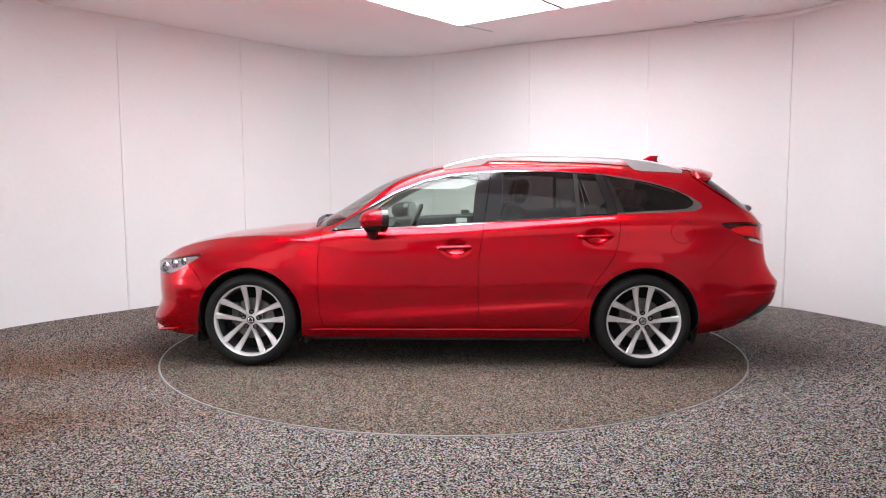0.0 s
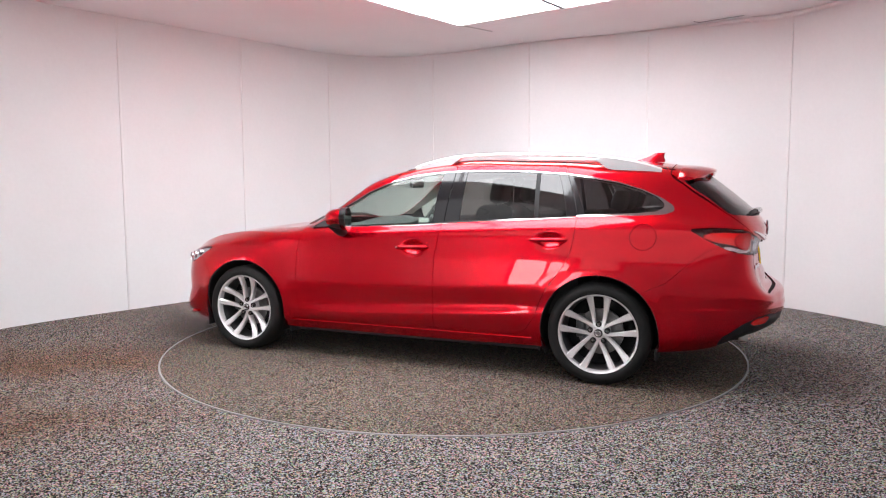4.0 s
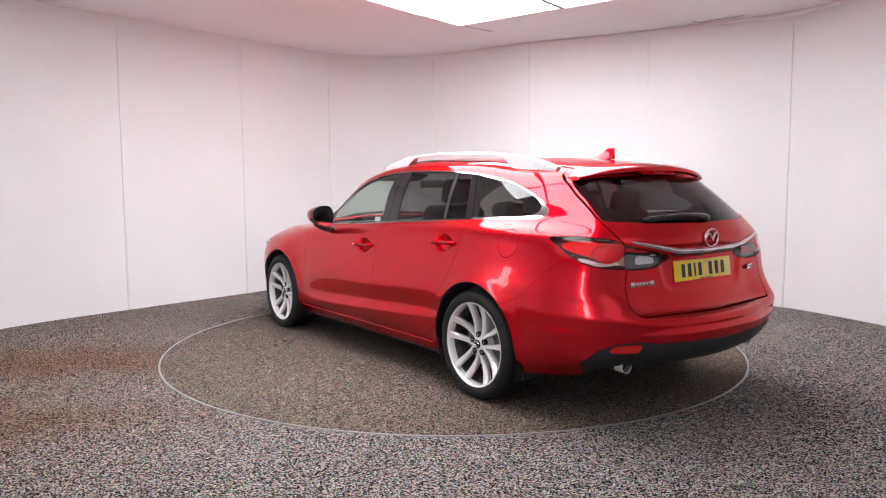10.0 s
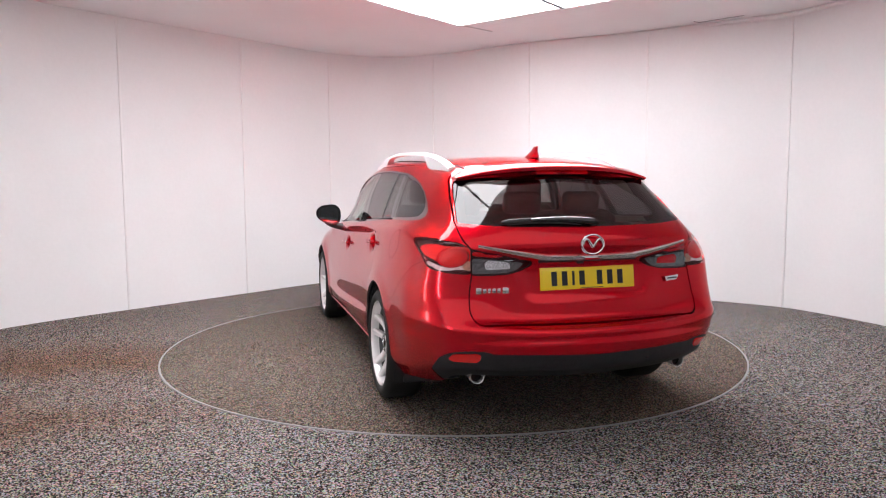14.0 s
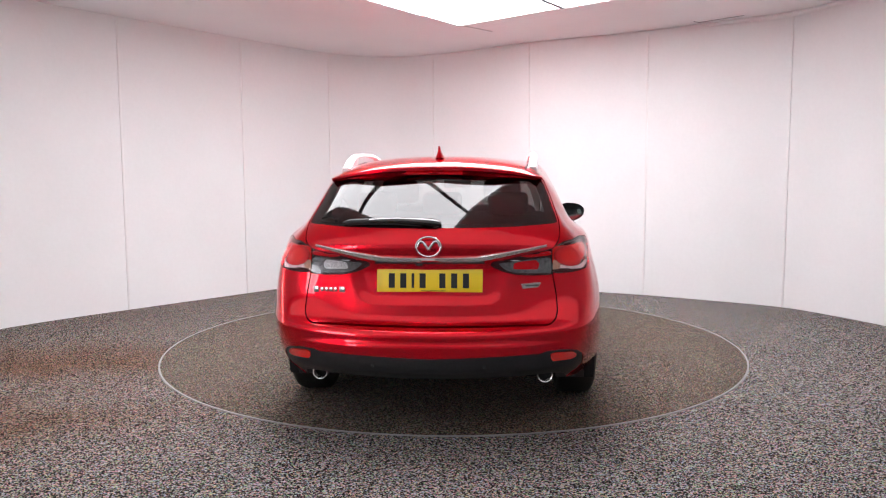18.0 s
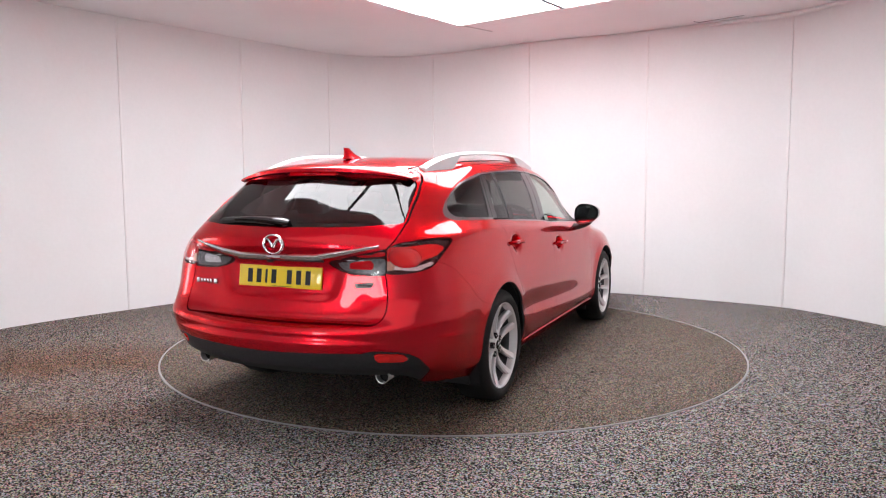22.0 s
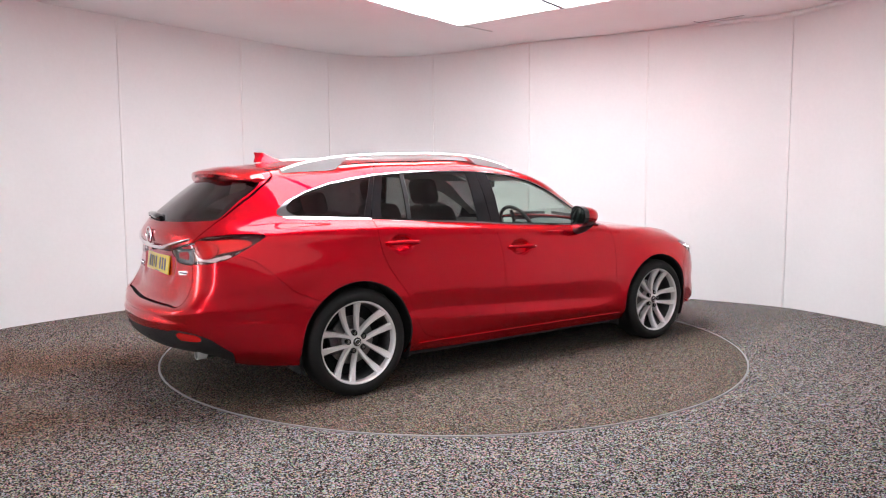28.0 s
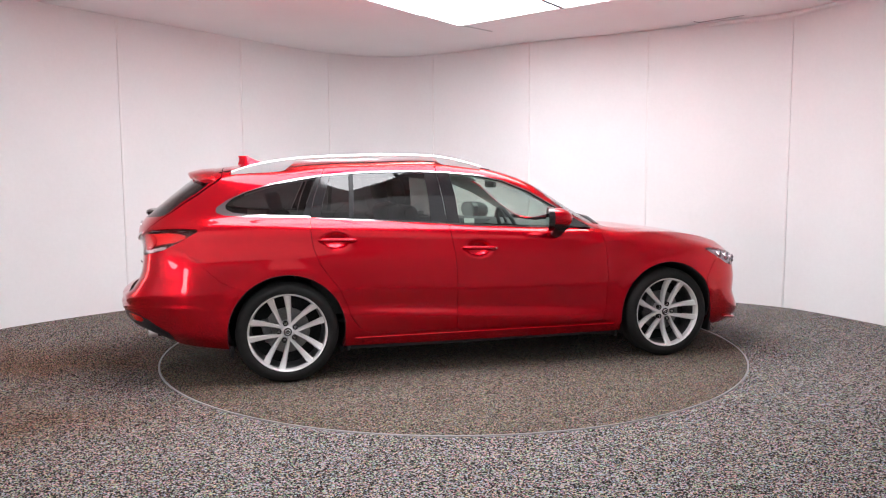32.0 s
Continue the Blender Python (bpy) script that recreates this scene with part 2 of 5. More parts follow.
def lathe(bm, profile, seg=48, axis="y", centre=(0, 0, 0)):
    """Turns (radius, along) pairs about an axis."""
    c = Vector(centre)
    rings = []
    for r, h in profile:
        ring = []
        for k in range(seg):
            a = 2 * math.pi * k / seg
            if axis == "y":
                v = Vector((r * math.cos(a), h, r * math.sin(a)))
            elif axis == "x":
                v = Vector((h, r * math.cos(a), r * math.sin(a)))
            else:
                v = Vector((r * math.cos(a), r * math.sin(a), h))
            ring.append(bm.verts.new(c + v))
        rings.append(ring)
    for a, b in zip(rings, rings[1:]):
        for k in range(seg):
            bm.faces.new((a[k], a[(k + 1) % seg], b[(k + 1) % seg], b[k]))
    return rings


def spline(points, per=8, closed=False):
    """Centripetal curve through points; returns many points."""
    P = [np.array(p, float) for p in points]
    n = len(P)
    out = []
    for i in range(n if closed else n - 1):
        p1, p2 = P[i], P[(i + 1) % n]
        p0 = P[i - 1] if (closed or i > 0) else 2 * p1 - p2
        p3 = P[(i + 2) % n] if (closed or i + 2 < n) else 2 * p2 - p1
        t0 = 0.0
        t1 = t0 + max(np.linalg.norm(p1 - p0), 1e-6) ** 0.5
        t2 = t1 + max(np.linalg.norm(p2 - p1), 1e-6) ** 0.5
        t3 = t2 + max(np.linalg.norm(p3 - p2), 1e-6) ** 0.5
        for k in range(per):
            t = t1 + (t2 - t1) * k / per
            a1 = (t1 - t) / (t1 - t0) * p0 + (t - t0) / (t1 - t0) * p1
            a2 = (t2 - t) / (t2 - t1) * p1 + (t - t1) / (t2 - t1) * p2
            a3 = (t3 - t) / (t3 - t2) * p2 + (t - t2) / (t3 - t2) * p3
            b1 = (t2 - t) / (t2 - t0) * a1 + (t - t0) / (t2 - t0) * a2
            b2 = (t3 - t) / (t3 - t1) * a2 + (t - t1) / (t3 - t1) * a3
            out.append((t2 - t) / (t2 - t1) * b1 + (t - t1) / (t2 - t1) * b2)
    if not closed:
        out.append(P[-1])
    return np.array(out)


# ---- the room ----
ROOM_TOP = 2.975
# plan of the curved wall, from behind the camera on the left round to behind it on the right
WALL_PLAN = [(-2.6, -7.6), (-3.9, -6.9), (-4.55, -5.4), (-4.65, -3.6), (-4.6, -1.8), (-4.4, -0.4), (-4.07, 0.52), (-3.72, 1.06), (-3.33, 1.54),
             (-2.46, 2.6), (-1.86, 3.34), (-1.4, 3.74), (-0.75, 3.94), (-0.22, 3.78), (0.38, 3.42), (0.94, 3.02), (2.2, 2.4),
             (2.76, 2.03), (3.4, 1.54), (3.68, 1.04), (3.88, 0.52), (4.2, -0.6), (4.45, -1.9), (4.55, -3.6), (4.5, -5.4), (3.9, -6.9), (2.6, -7.6)]


def build_room():
    # the floor has a round hole for the turntable: a ring from its edge outwards
    floor_bm = bmesh.new()
    rings = []
    for r in (2.245, 2.4, 3.2, 5.0, 8.6):
        rings.append([floor_bm.verts.new((r * math.cos(2 * math.pi * k / 160), r * math.sin(2 * math.pi * k / 160) - (1.8 if r > 8 else 0), 0)) for k in range(160)])
    for a, b in zip(rings, rings[1:]):
        for k in range(160):
            floor_bm.faces.new((a[k], a[(k + 1) % 160], b[(k + 1) % 160], b[k]))
    tagged(part("floor", floor_bm, CARPET), "grey flecked loop carpet floor with brownish bands and a dimmer left side painted in", "floor", kind="structure")

    plan = spline(WALL_PLAN, 24)
    step = np.r_[0, np.cumsum(np.linalg.norm(np.diff(plan, axis=0), axis=1))]

    def along(s):
        return np.array([np.interp(s, step, plan[:, 0]), np.interp(s, step, plan[:, 1])])

    def near(x, y):
        return step[np.argmin((plan[:, 0] - x) ** 2 + (plan[:, 1] - y) ** 2)]

    seams = [near(*q) for q in ((-4.58, -1.5), (-4.33, -0.1), (-3.36, 1.51), (-2.45, 2.62), (-1.58, 3.6), (-0.24, 3.79), (0.94, 3.02), (2.19, 2.41), (3.39, 1.55), (4.1, -0.2), (4.45, -1.9))]
    first, last = seams[0], seams[-1]
    cuts = [0.0] + [first * k / 5 for k in range(1, 5)] + seams + [last + (step[-1] - last) * k / 5 for k in range(1, 6)]
    wall = tagged(new("wall_curved"), "curved wall of white panels with thin joint strips", "wall", kind="structure")
    for a, b in zip(cuts, cuts[1:]):
        n = max(2, int((b - a) / 0.08))
        vs, fs = [], []
        for k in range(n + 1):
            s = a + 0.002 + (b - a - 0.004) * k / n
            p, q = along(s), along(s + 0.01) - along(s - 0.01)
            out = np.array([-q[1], q[0]]) / max(np.linalg.norm(q), 1e-9)
            for off in (0.0, 0.05):
                for z in (0.0, ROOM_TOP):
                    vs.append((p[0] + out[0] * off, p[1] + out[1] * off, z))
        for k in range(n):
            i, j = 4 * k, 4 * k + 4
            fs += [(i, j, j + 1, i + 1), (i + 2, i + 3, j + 3, j + 2), (i + 1, j + 1, j + 3, i + 3), (i, i + 2, j + 2, j)]
        fs += [(0, 1, 3, 2), (4 * n, 4 * n + 2, 4 * n + 3, 4 * n + 1)]
        # panels behind the camera are greyed to dim their reflection in the car
        mesh_object("panel", vs, fs, WALL_WHITE if along((a + b) / 2)[1] > -2.4 else WALL_GREY, wall, sharp=40)
    for s in cuts[1:-1]:
        p, q = along(s), along(s + 0.02) - along(s - 0.02)
        q /= np.linalg.norm(q)
        inward = np.array([q[1], -q[0]])
        bm = bmesh.new()
        box(bm, (0, 0, 0), (0.024, 0.016, ROOM_TOP - 0.03), 0.004)
        ob = part("joint_strip", bm, STRIP_WHITE, wall)
        ob.matrix_basis = Matrix.Translation((p[0] + inward[0] * 0.002, p[1] + inward[1] * 0.002, ROOM_TOP / 2 - 0.01)) @ pose(0, 0, 0, 0, 0, math.degrees(math.atan2(q[1], q[0])))
    # the wall behind the camera, unseen, added to close the room
    bm = bmesh.new()
    box(bm, (0, -7.68, ROOM_TOP / 2), (5.4, 0.1, ROOM_TOP), 0.004)
    tagged(part("wall_back", bm, WALL_GREY), "unseen grey wall added to close the room", "wall", kind="structure")
    # ceiling
    bm = bmesh.new()
    box(bm, (0, -1.9, ROOM_TOP + 0.06), (10.4, 12.6, 0.12))
    tagged(part("ceiling", bm, CEILING_WHITE, smooth=False), "plain white ceiling round a field of light panels", "ceiling", kind="structure")
    # joint cord along the right top edge, and the loose strip that sags at its end
    bm = bmesh.new()
    s0, s1 = near(-0.1, 3.7), near(3.2, 1.7)
    pts = []
    for k in range(60):
        s = s0 + (s1 - s0) * k / 59
        p, q = along(s), along(s + 0.02) - along(s - 0.02)
        q /= np.linalg.norm(q)
        pts.append((p[0] + q[1] * 0.008, p[1] - q[0] * 0.008, ROOM_TOP - 0.012))
    tube(bm, pts, 0.008, 6)
    tagged(part("trim", bm, STRIP_WHITE), "thin white cord along the top of the wall", "trim", kind="structure")

    # loose white strip that sags from the right end of the cord, and a crack in the ceiling
    bm = bmesh.new()
    s0, s1 = near(2.7, 2.05), near(3.78, 0.8)
    rows = []
    for k in range(31):
        u = k / 30
        p, q = along(s0 + (s1 - s0) * u), along(s0 + (s1 - s0) * u + 0.02) - along(s0 + (s1 - s0) * u - 0.02)
        q /= np.linalg.norm(q)
        sag = 0.018 * math.sin(math.pi * min(1.0, u * 1.15)) ** 1.5
        rows.append([bm.verts.new((p[0] + q[1] * d, p[1] - q[0] * d, z)) for d, z in ((0.004, ROOM_TOP - 0.002), (0.016, ROOM_TOP - 0.02 - sag * 0.5), (0.010, ROOM_TOP - 0.034 - sag), (0.006, ROOM_TOP - 0.038 - sag))])
    for a, b in zip(rows, rows[1:]):
        for i in range(3):
            bm.faces.new((a[i], a[i + 1], b[i + 1], b[i]))
    tagged(part("trim", bm, CEILING_WHITE), "loose white edging strip sagging from the ceiling", "trim", kind="structure")
    for (xa, ya), (xb, yb), w in (((0.12, 2.06), (0.46, 2.38), 0.005), ((2.62, 2.02), (2.98, 1.7), 0.002), ((2.55, 1.95), (2.63, 2.01), 0.003)):
        bm = bmesh.new()
        d = Vector((xb - xa, yb - ya, 0))
        box(bm, (0, 0, 0), (d.length, w, 0.006), 0.001)
        ob = tagged(part("trim", bm, ALU_DARK), "thin dark crack between ceiling boards", "trim", kind="structure")
        ob.matrix_basis = Matrix.Translation(((xa + xb) / 2, (ya + yb) / 2, ROOM_TOP - 0.001)) @ pose(0, 0, 0, 0, 0, math.degrees(math.atan2(d.y, d.x)))


def build_lights():
    """Modules of five LED panels each, two side by side and two in depth, parallel to the walls."""
    a = Vector((0.796, -0.605, 0))
    b = Vector((-0.605, -0.796, 0))
    corner = Vector((0.09, 1.955, ROOM_TOP))
    turn = Matrix(((a.x, b.x, 0, 0), (a.y, b.y, 0, 0), (0, 0, 1, 0), (0, 0, 0, 1)))
    long, short = 1.20, 0.60
    made = None
    for i in range(2):
        for j in range(6):
            at = corner + a * (i * (long + 0.05) + long / 2) + b * (j * (short + 0.006) + short / 2 + (0.045 if j > 4 else 0.0))
            m = Matrix.Translation(at - Vector((0, 0, 0.02))) @ turn
            if made is None:
                made = tagged(new("ceiling_light"), "flat rectangular LED ceiling panel, lit white", "ceiling light", "ceiling light panels")
                bm = bmesh.new()
                box(bm, (0, 0, 0), (long - 0.006, short - 0.006, 0.012), 0.002)
                part("diffuser", bm, LED, made, "glowing white diffuser")
                bm = bmesh.new()
                for x, y, w, h in ((0, short / 2 - 0.0015, long, 0.003), (0, -short / 2 + 0.0015, long, 0.003), (long / 2 - 0.0015, 0, 0.003, short - 0.006), (-long / 2 + 0.0015, 0, 0.003, short - 0.006)):
                    box(bm, (x, y, 0.004), (w, h, 0.028))
                part("frame", bm, STRIP_WHITE, made)
                made.matrix_basis = m
            else:
                copy_thing(made, m)
    # a second, wider field of dimmer panels, unseen fill added behind the camera
    soft = tagged(new("ceiling_light"), "unseen fill panel added on the ceiling, glowing soft white", "ceiling light", "soft ceiling light panels")
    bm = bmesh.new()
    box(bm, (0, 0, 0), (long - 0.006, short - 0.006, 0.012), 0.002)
    part("diffuser", bm, LED_FILL, soft, "softly glowing white fill surface")
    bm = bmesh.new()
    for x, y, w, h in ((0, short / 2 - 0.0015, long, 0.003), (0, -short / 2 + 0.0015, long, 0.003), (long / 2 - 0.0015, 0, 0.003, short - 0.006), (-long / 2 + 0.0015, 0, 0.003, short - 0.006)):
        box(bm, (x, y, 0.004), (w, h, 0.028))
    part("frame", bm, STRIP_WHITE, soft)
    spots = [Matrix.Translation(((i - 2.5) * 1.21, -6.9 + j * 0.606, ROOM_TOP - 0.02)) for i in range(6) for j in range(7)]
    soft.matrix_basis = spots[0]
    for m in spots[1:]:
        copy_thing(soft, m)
    # dark carrier bars between the modules
    deep = 6 * 0.606 + 0.045
    for k, (centre, size) in enumerate(((a * (long + 0.025) + b * (deep / 2), (0.046, deep, 0.035)), (a * (long / 2) + b * (5 * 0.606 + 0.02), (long - 0.01, 0.04, 0.03)), (a * (1.5 * long + 0.05) + b * (5 * 0.606 + 0.02), (long - 0.01, 0.04, 0.03)))):
        bm = bmesh.new()
        box(bm, (0, 0, 0), size, 0.003)
        ob = tagged(part("light_carrier", bm, ALU_DARK), "dark metal carrier bar between light panels on the ceiling", "carrier bar", "light carrier bars")
        ob.matrix_basis = Matrix.Translation(corner + centre - Vector((0, 0, size[2] / 2 + 0.001))) @ turn


def build_light_bank(x, y, aim, wide, glow):
    """A standing light of two upright panels, seen only as a reflection in the paint."""
    bank = tagged(new("light_bank"), "standing light with two upright lit panels on a black frame", "studio light", "standing light banks")
    for s in (-1, 1):
        bm = bmesh.new()
        box(bm, (s * 0.27 * wide, 0, 0.97), (0.03, 0.03, 1.94), 0.004)
        part("upright", bm, BLACK_TRIM, bank)
        bm = bmesh.new()
        box(bm, (s * 0.27 * wide, 0, 0.012), (0.04, 0.6, 0.024), 0.004)
        part("foot", bm, BLACK_TRIM, bank)
    for off, w in ((-0.085 * wide, 0.30 * wide), (0.17 * wide, 0.14 * wide)):
        bm = bmesh.new()
        box(bm, (off, 0, 1.23), (w, 0.03, 1.34), 0.01)
        part("light_panel", bm, glow, bank, "lit white panel")
    bank.matrix_basis = pose(x, y, 0.0, 0, 0, aim)


build_room()
build_lights()
build_light_bank(-3.02, -5.42, -50, 1.1, LED_TUBE)
build_light_bank(-4.25, -1.45, -88, 0.6, LED_TUBE_SOFT)


# ---- the turntable ----
RING = 2.2426


def build_turntable():
    table = tagged(new("turntable"), "round carpeted turntable flush with the floor, with a thin pale rim", "turntable")
    bm = bmesh.new()
    rings = []
    c = bm.verts.new((0, 0, 0.002))
    for r in (0.6, 1.2, 1.8, RING - 0.012):
        rings.append([bm.verts.new((r * math.cos(2 * math.pi * k / 160), r * math.sin(2 * math.pi * k / 160), 0.002)) for k in range(160)])
    for k in range(160):
        bm.faces.new((c, rings[0][k], rings[0][(k + 1) % 160]))
    for p, q in zip(rings, rings[1:]):
        for k in range(160):
            bm.faces.new((p[k], q[k], q[(k + 1) % 160], p[(k + 1) % 160]))
    part("deck", bm, CARPET_DISC, table, "grey flecked carpet deck")
    bm = bmesh.new()
    lathe(bm, [(RING - 0.012, -0.02), (RING - 0.012, 0.003), (RING - 0.009, 0.005), (RING - 0.001, 0.005), (RING + 0.001, 0.003), (RING + 0.001, -0.02)], 200, "z")
    part("rim", bm, SATIN, table, "thin pale metal rim")
    return table


TURNTABLE = build_turntable()


# ---- the car: body surface ----
# x forward from the middle of the wheelbase, y to the car's left, z up from the ground
FRONT_AXLE, REAR_AXLE, HUB_Z, TYRE_R, ARCH_R = 1.378, -1.368, 0.331, 0.328, 0.374
# each row is a section, from the lower edge up to the middle of the roof: (x, y, z)
SECTIONS = [
    [(2.25, 0, 0.2), (2.335, 0, 0.275), (2.268, 0, 0.42), (2.275, 0, 0.53), (2.277, 0, 0.61), (2.27, 0, 0.66), (2.26, 0, 0.695), (2.255, 0, 0.705), (2.252, 0, 0.713), (2.251, 0, 0.72), (2.251, 0, 0.725), (2.251, 0, 0.728)],
    [(2.20, 0.40, 0.20), (2.275, 0.42, 0.275), (2.215, 0.42, 0.42), (2.22, 0.42, 0.53), (2.222, 0.42, 0.62), (2.22, 0.42, 0.70), (2.18, 0.40, 0.735), (2.165, 0.34, 0.755), (2.155, 0.27, 0.77), (2.15, 0.19, 0.78), (2.148, 0.10, 0.786), (2.147, 0, 0.79)],
    [(2.03, 0.68, 0.2), (2.08, 0.73, 0.28), (2.035, 0.75, 0.44), (2.04, 0.75, 0.56), (2.03, 0.745, 0.64), (2.005, 0.725, 0.735), (1.98, 0.63, 0.791), (1.98, 0.53, 0.817), (1.985, 0.41, 0.83), (1.99, 0.28, 0.839), (1.995, 0.14, 0.845), (2, 0, 0.848)],
    [(1.78, 0.8, 0.2), (1.78, 0.855, 0.32), (1.78, 0.885, 0.48), (1.78, 0.89, 0.57), (1.78, 0.88, 0.66), (1.76, 0.825, 0.785), (1.75, 0.72, 0.842), (1.75, 0.61, 0.869), (1.755, 0.47, 0.884), (1.76, 0.31, 0.894), (1.765, 0.15, 0.9), (1.77, 0, 0.902)],
    [(1.378, 0.84, 0.2), (1.378, 0.895, 0.32), (1.378, 0.92, 0.48), (1.378, 0.925, 0.58), (1.378, 0.92, 0.68), (1.378, 0.87, 0.82), (1.378, 0.76, 0.895), (1.378, 0.64, 0.922), (1.378, 0.49, 0.934), (1.378, 0.33, 0.944), (1.378, 0.16, 0.95), (1.378, 0, 0.952)],
    [(0.97, 0.835, 0.2), (0.97, 0.884, 0.275), (0.97, 0.9, 0.35), (0.97, 0.904, 0.58), (0.97, 0.897, 0.72), (0.97, 0.87, 0.85), (0.96, 0.8, 0.927), (0.965, 0.68, 0.958), (0.98, 0.53, 0.972), (1, 0.36, 0.985), (1.015, 0.18, 0.995), (1.02, 0, 1)],
    [(0.78, 0.83, 0.20), (0.78, 0.876, 0.268), (0.78, 0.902, 0.335), (0.78, 0.907, 0.57), (0.78, 0.896, 0.73), (0.78, 0.869, 0.865), (0.80, 0.805, 0.948), (0.765, 0.735, 1.0), (0.775, 0.62, 1.05), (0.795, 0.43, 1.09), (0.81, 0.21, 1.104), (0.82, 0, 1.11)],
    [(0.40, 0.83, 0.20), (0.40, 0.874, 0.268), (0.40, 0.906, 0.352), (0.40, 0.909, 0.56), (0.40, 0.896, 0.74), (0.40, 0.869, 0.875), (0.40, 0.808, 0.968), (0.39, 0.765, 1.09), (0.38, 0.705, 1.215), (0.385, 0.62, 1.281), (0.395, 0.34, 1.321), (0.40, 0, 1.333)],
    [(-0.27, 0.83, 0.20), (-0.27, 0.874, 0.275), (-0.27, 0.908, 0.392), (-0.27, 0.909, 0.57), (-0.27, 0.896, 0.74), (-0.27, 0.87, 0.885), (-0.27, 0.812, 1.006), (-0.27, 0.755, 1.19), (-0.27, 0.675, 1.366), (-0.27, 0.585, 1.426), (-0.27, 0.32, 1.457), (-0.27, 0, 1.467)],
    [(-0.80, 0.83, 0.205), (-0.80, 0.878, 0.285), (-0.80, 0.902, 0.425), (-0.80, 0.908, 0.59), (-0.80, 0.896, 0.75), (-0.80, 0.867, 0.91), (-0.80, 0.80, 1.035), (-0.80, 0.738, 1.2), (-0.80, 0.662, 1.366), (-0.80, 0.575, 1.423), (-0.80, 0.31, 1.453), (-0.80, 0, 1.464)],
    [(-1.10, 0.83, 0.21), (-1.10, 0.89, 0.30), (-1.10, 0.902, 0.44), (-1.10, 0.911, 0.59), (-1.10, 0.902, 0.755), (-1.10, 0.866, 0.925), (-1.10, 0.785, 1.055), (-1.10, 0.727, 1.2), (-1.10, 0.647, 1.345), (-1.10, 0.565, 1.410), (-1.10, 0.305, 1.446), (-1.10, 0, 1.457)],
    [(-1.40, 0.83, 0.22), (-1.40, 0.90, 0.32), (-1.40, 0.916, 0.46), (-1.40, 0.92, 0.60), (-1.40, 0.91, 0.76), (-1.40, 0.867, 0.935), (-1.40, 0.768, 1.066), (-1.40, 0.718, 1.18), (-1.40, 0.654, 1.298), (-1.40, 0.553, 1.385), (-1.40, 0.30, 1.434), (-1.40, 0, 1.446)],
    [(-1.80, 0.81, 0.235), (-1.80, 0.88, 0.33), (-1.80, 0.897, 0.48), (-1.80, 0.90, 0.60), (-1.80, 0.892, 0.75), (-1.80, 0.845, 0.93), (-1.79, 0.747, 1.063), (-1.77, 0.706, 1.135), (-1.75, 0.66, 1.215), (-1.74, 0.56, 1.348), (-1.75, 0.29, 1.396), (-1.76, 0, 1.41)],
    [(-2.02, 0.71, 0.255), (-2.02, 0.805, 0.34), (-2.03, 0.865, 0.50), (-2.02, 0.868, 0.60), (-2.01, 0.858, 0.73), (-2.0, 0.815, 0.915), (-1.985, 0.712, 1.055), (-1.945, 0.665, 1.13), (-1.90, 0.618, 1.215), (-1.86, 0.534, 1.325), (-1.885, 0.28, 1.37), (-1.90, 0, 1.387)],
    [(-2.18, 0.66, 0.315), (-2.24, 0.705, 0.375), (-2.285, 0.74, 0.50), (-2.292, 0.757, 0.59), (-2.222, 0.768, 0.715), (-2.195, 0.748, 0.90), (-2.15, 0.654, 1.05), (-2.075, 0.613, 1.13), (-1.995, 0.572, 1.215), (-1.91, 0.498, 1.308), (-1.935, 0.265, 1.35), (-1.95, 0, 1.368)],
    [(-2.32, 0.38, 0.325), (-2.39, 0.40, 0.38), (-2.425, 0.42, 0.50), (-2.405, 0.42, 0.58), (-2.30, 0.42, 0.70), (-2.285, 0.42, 0.88), (-2.265, 0.40, 1.05), (-2.185, 0.37, 1.13), (-2.09, 0.345, 1.215), (-1.965, 0.31, 1.308), (-1.975, 0.17, 1.338), (-1.985, 0, 1.352)],
    [(-2.36, 0, 0.32), (-2.435, 0, 0.375), (-2.47, 0, 0.50), (-2.45, 0, 0.575), (-2.335, 0, 0.70), (-2.312, 0, 0.88), (-2.305, 0, 1.05), (-2.225, 0, 1.13), (-2.13, 0, 1.215), (-1.99, 0, 1.308), (-1.995, 0, 1.328), (-2.0, 0, 1.34)],
]


def resample(P, counts):
    """Smooth curves through P along its first axis; counts: pieces for each span."""
    n = len(P)
    d = np.maximum(np.linalg.norm(np.diff(P, axis=0), axis=2).mean(axis=1), 1e-4)
    t = np.r_[0, np.cumsum(d ** 0.75)]
    m = np.zeros_like(P)
    for i in range(n):
        if i == 0:
            m[i] = (P[1] - P[0]) / (t[1] - t[0])
        elif i == n - 1:
            m[i] = (P[-1] - P[-2]) / (t[-1] - t[-2])
        else:
            a, b = (P[i] - P[i - 1]) / (t[i] - t[i - 1]), (P[i + 1] - P[i]) / (t[i + 1] - t[i])
            wa, wb = t[i + 1] - t[i], t[i] - t[i - 1]
            m[i] = (a * wa + b * wb) / (wa + wb)
    # at the car's middle plane the curves run straight across
    out = []
    for i in range(n - 1):
        h = t[i + 1] - t[i]
        for k in range(counts[i]):
            s = k / counts[i]
            out.append((2 * s ** 3 - 3 * s ** 2 + 1) * P[i] + (s ** 3 - 2 * s ** 2 + s) * h * m[i] + (3 * s ** 2 - 2 * s ** 3) * P[i + 1] + (s ** 3 - s ** 2) * h * m[i + 1])
    out.append(P[-1])
    return np.array(out)


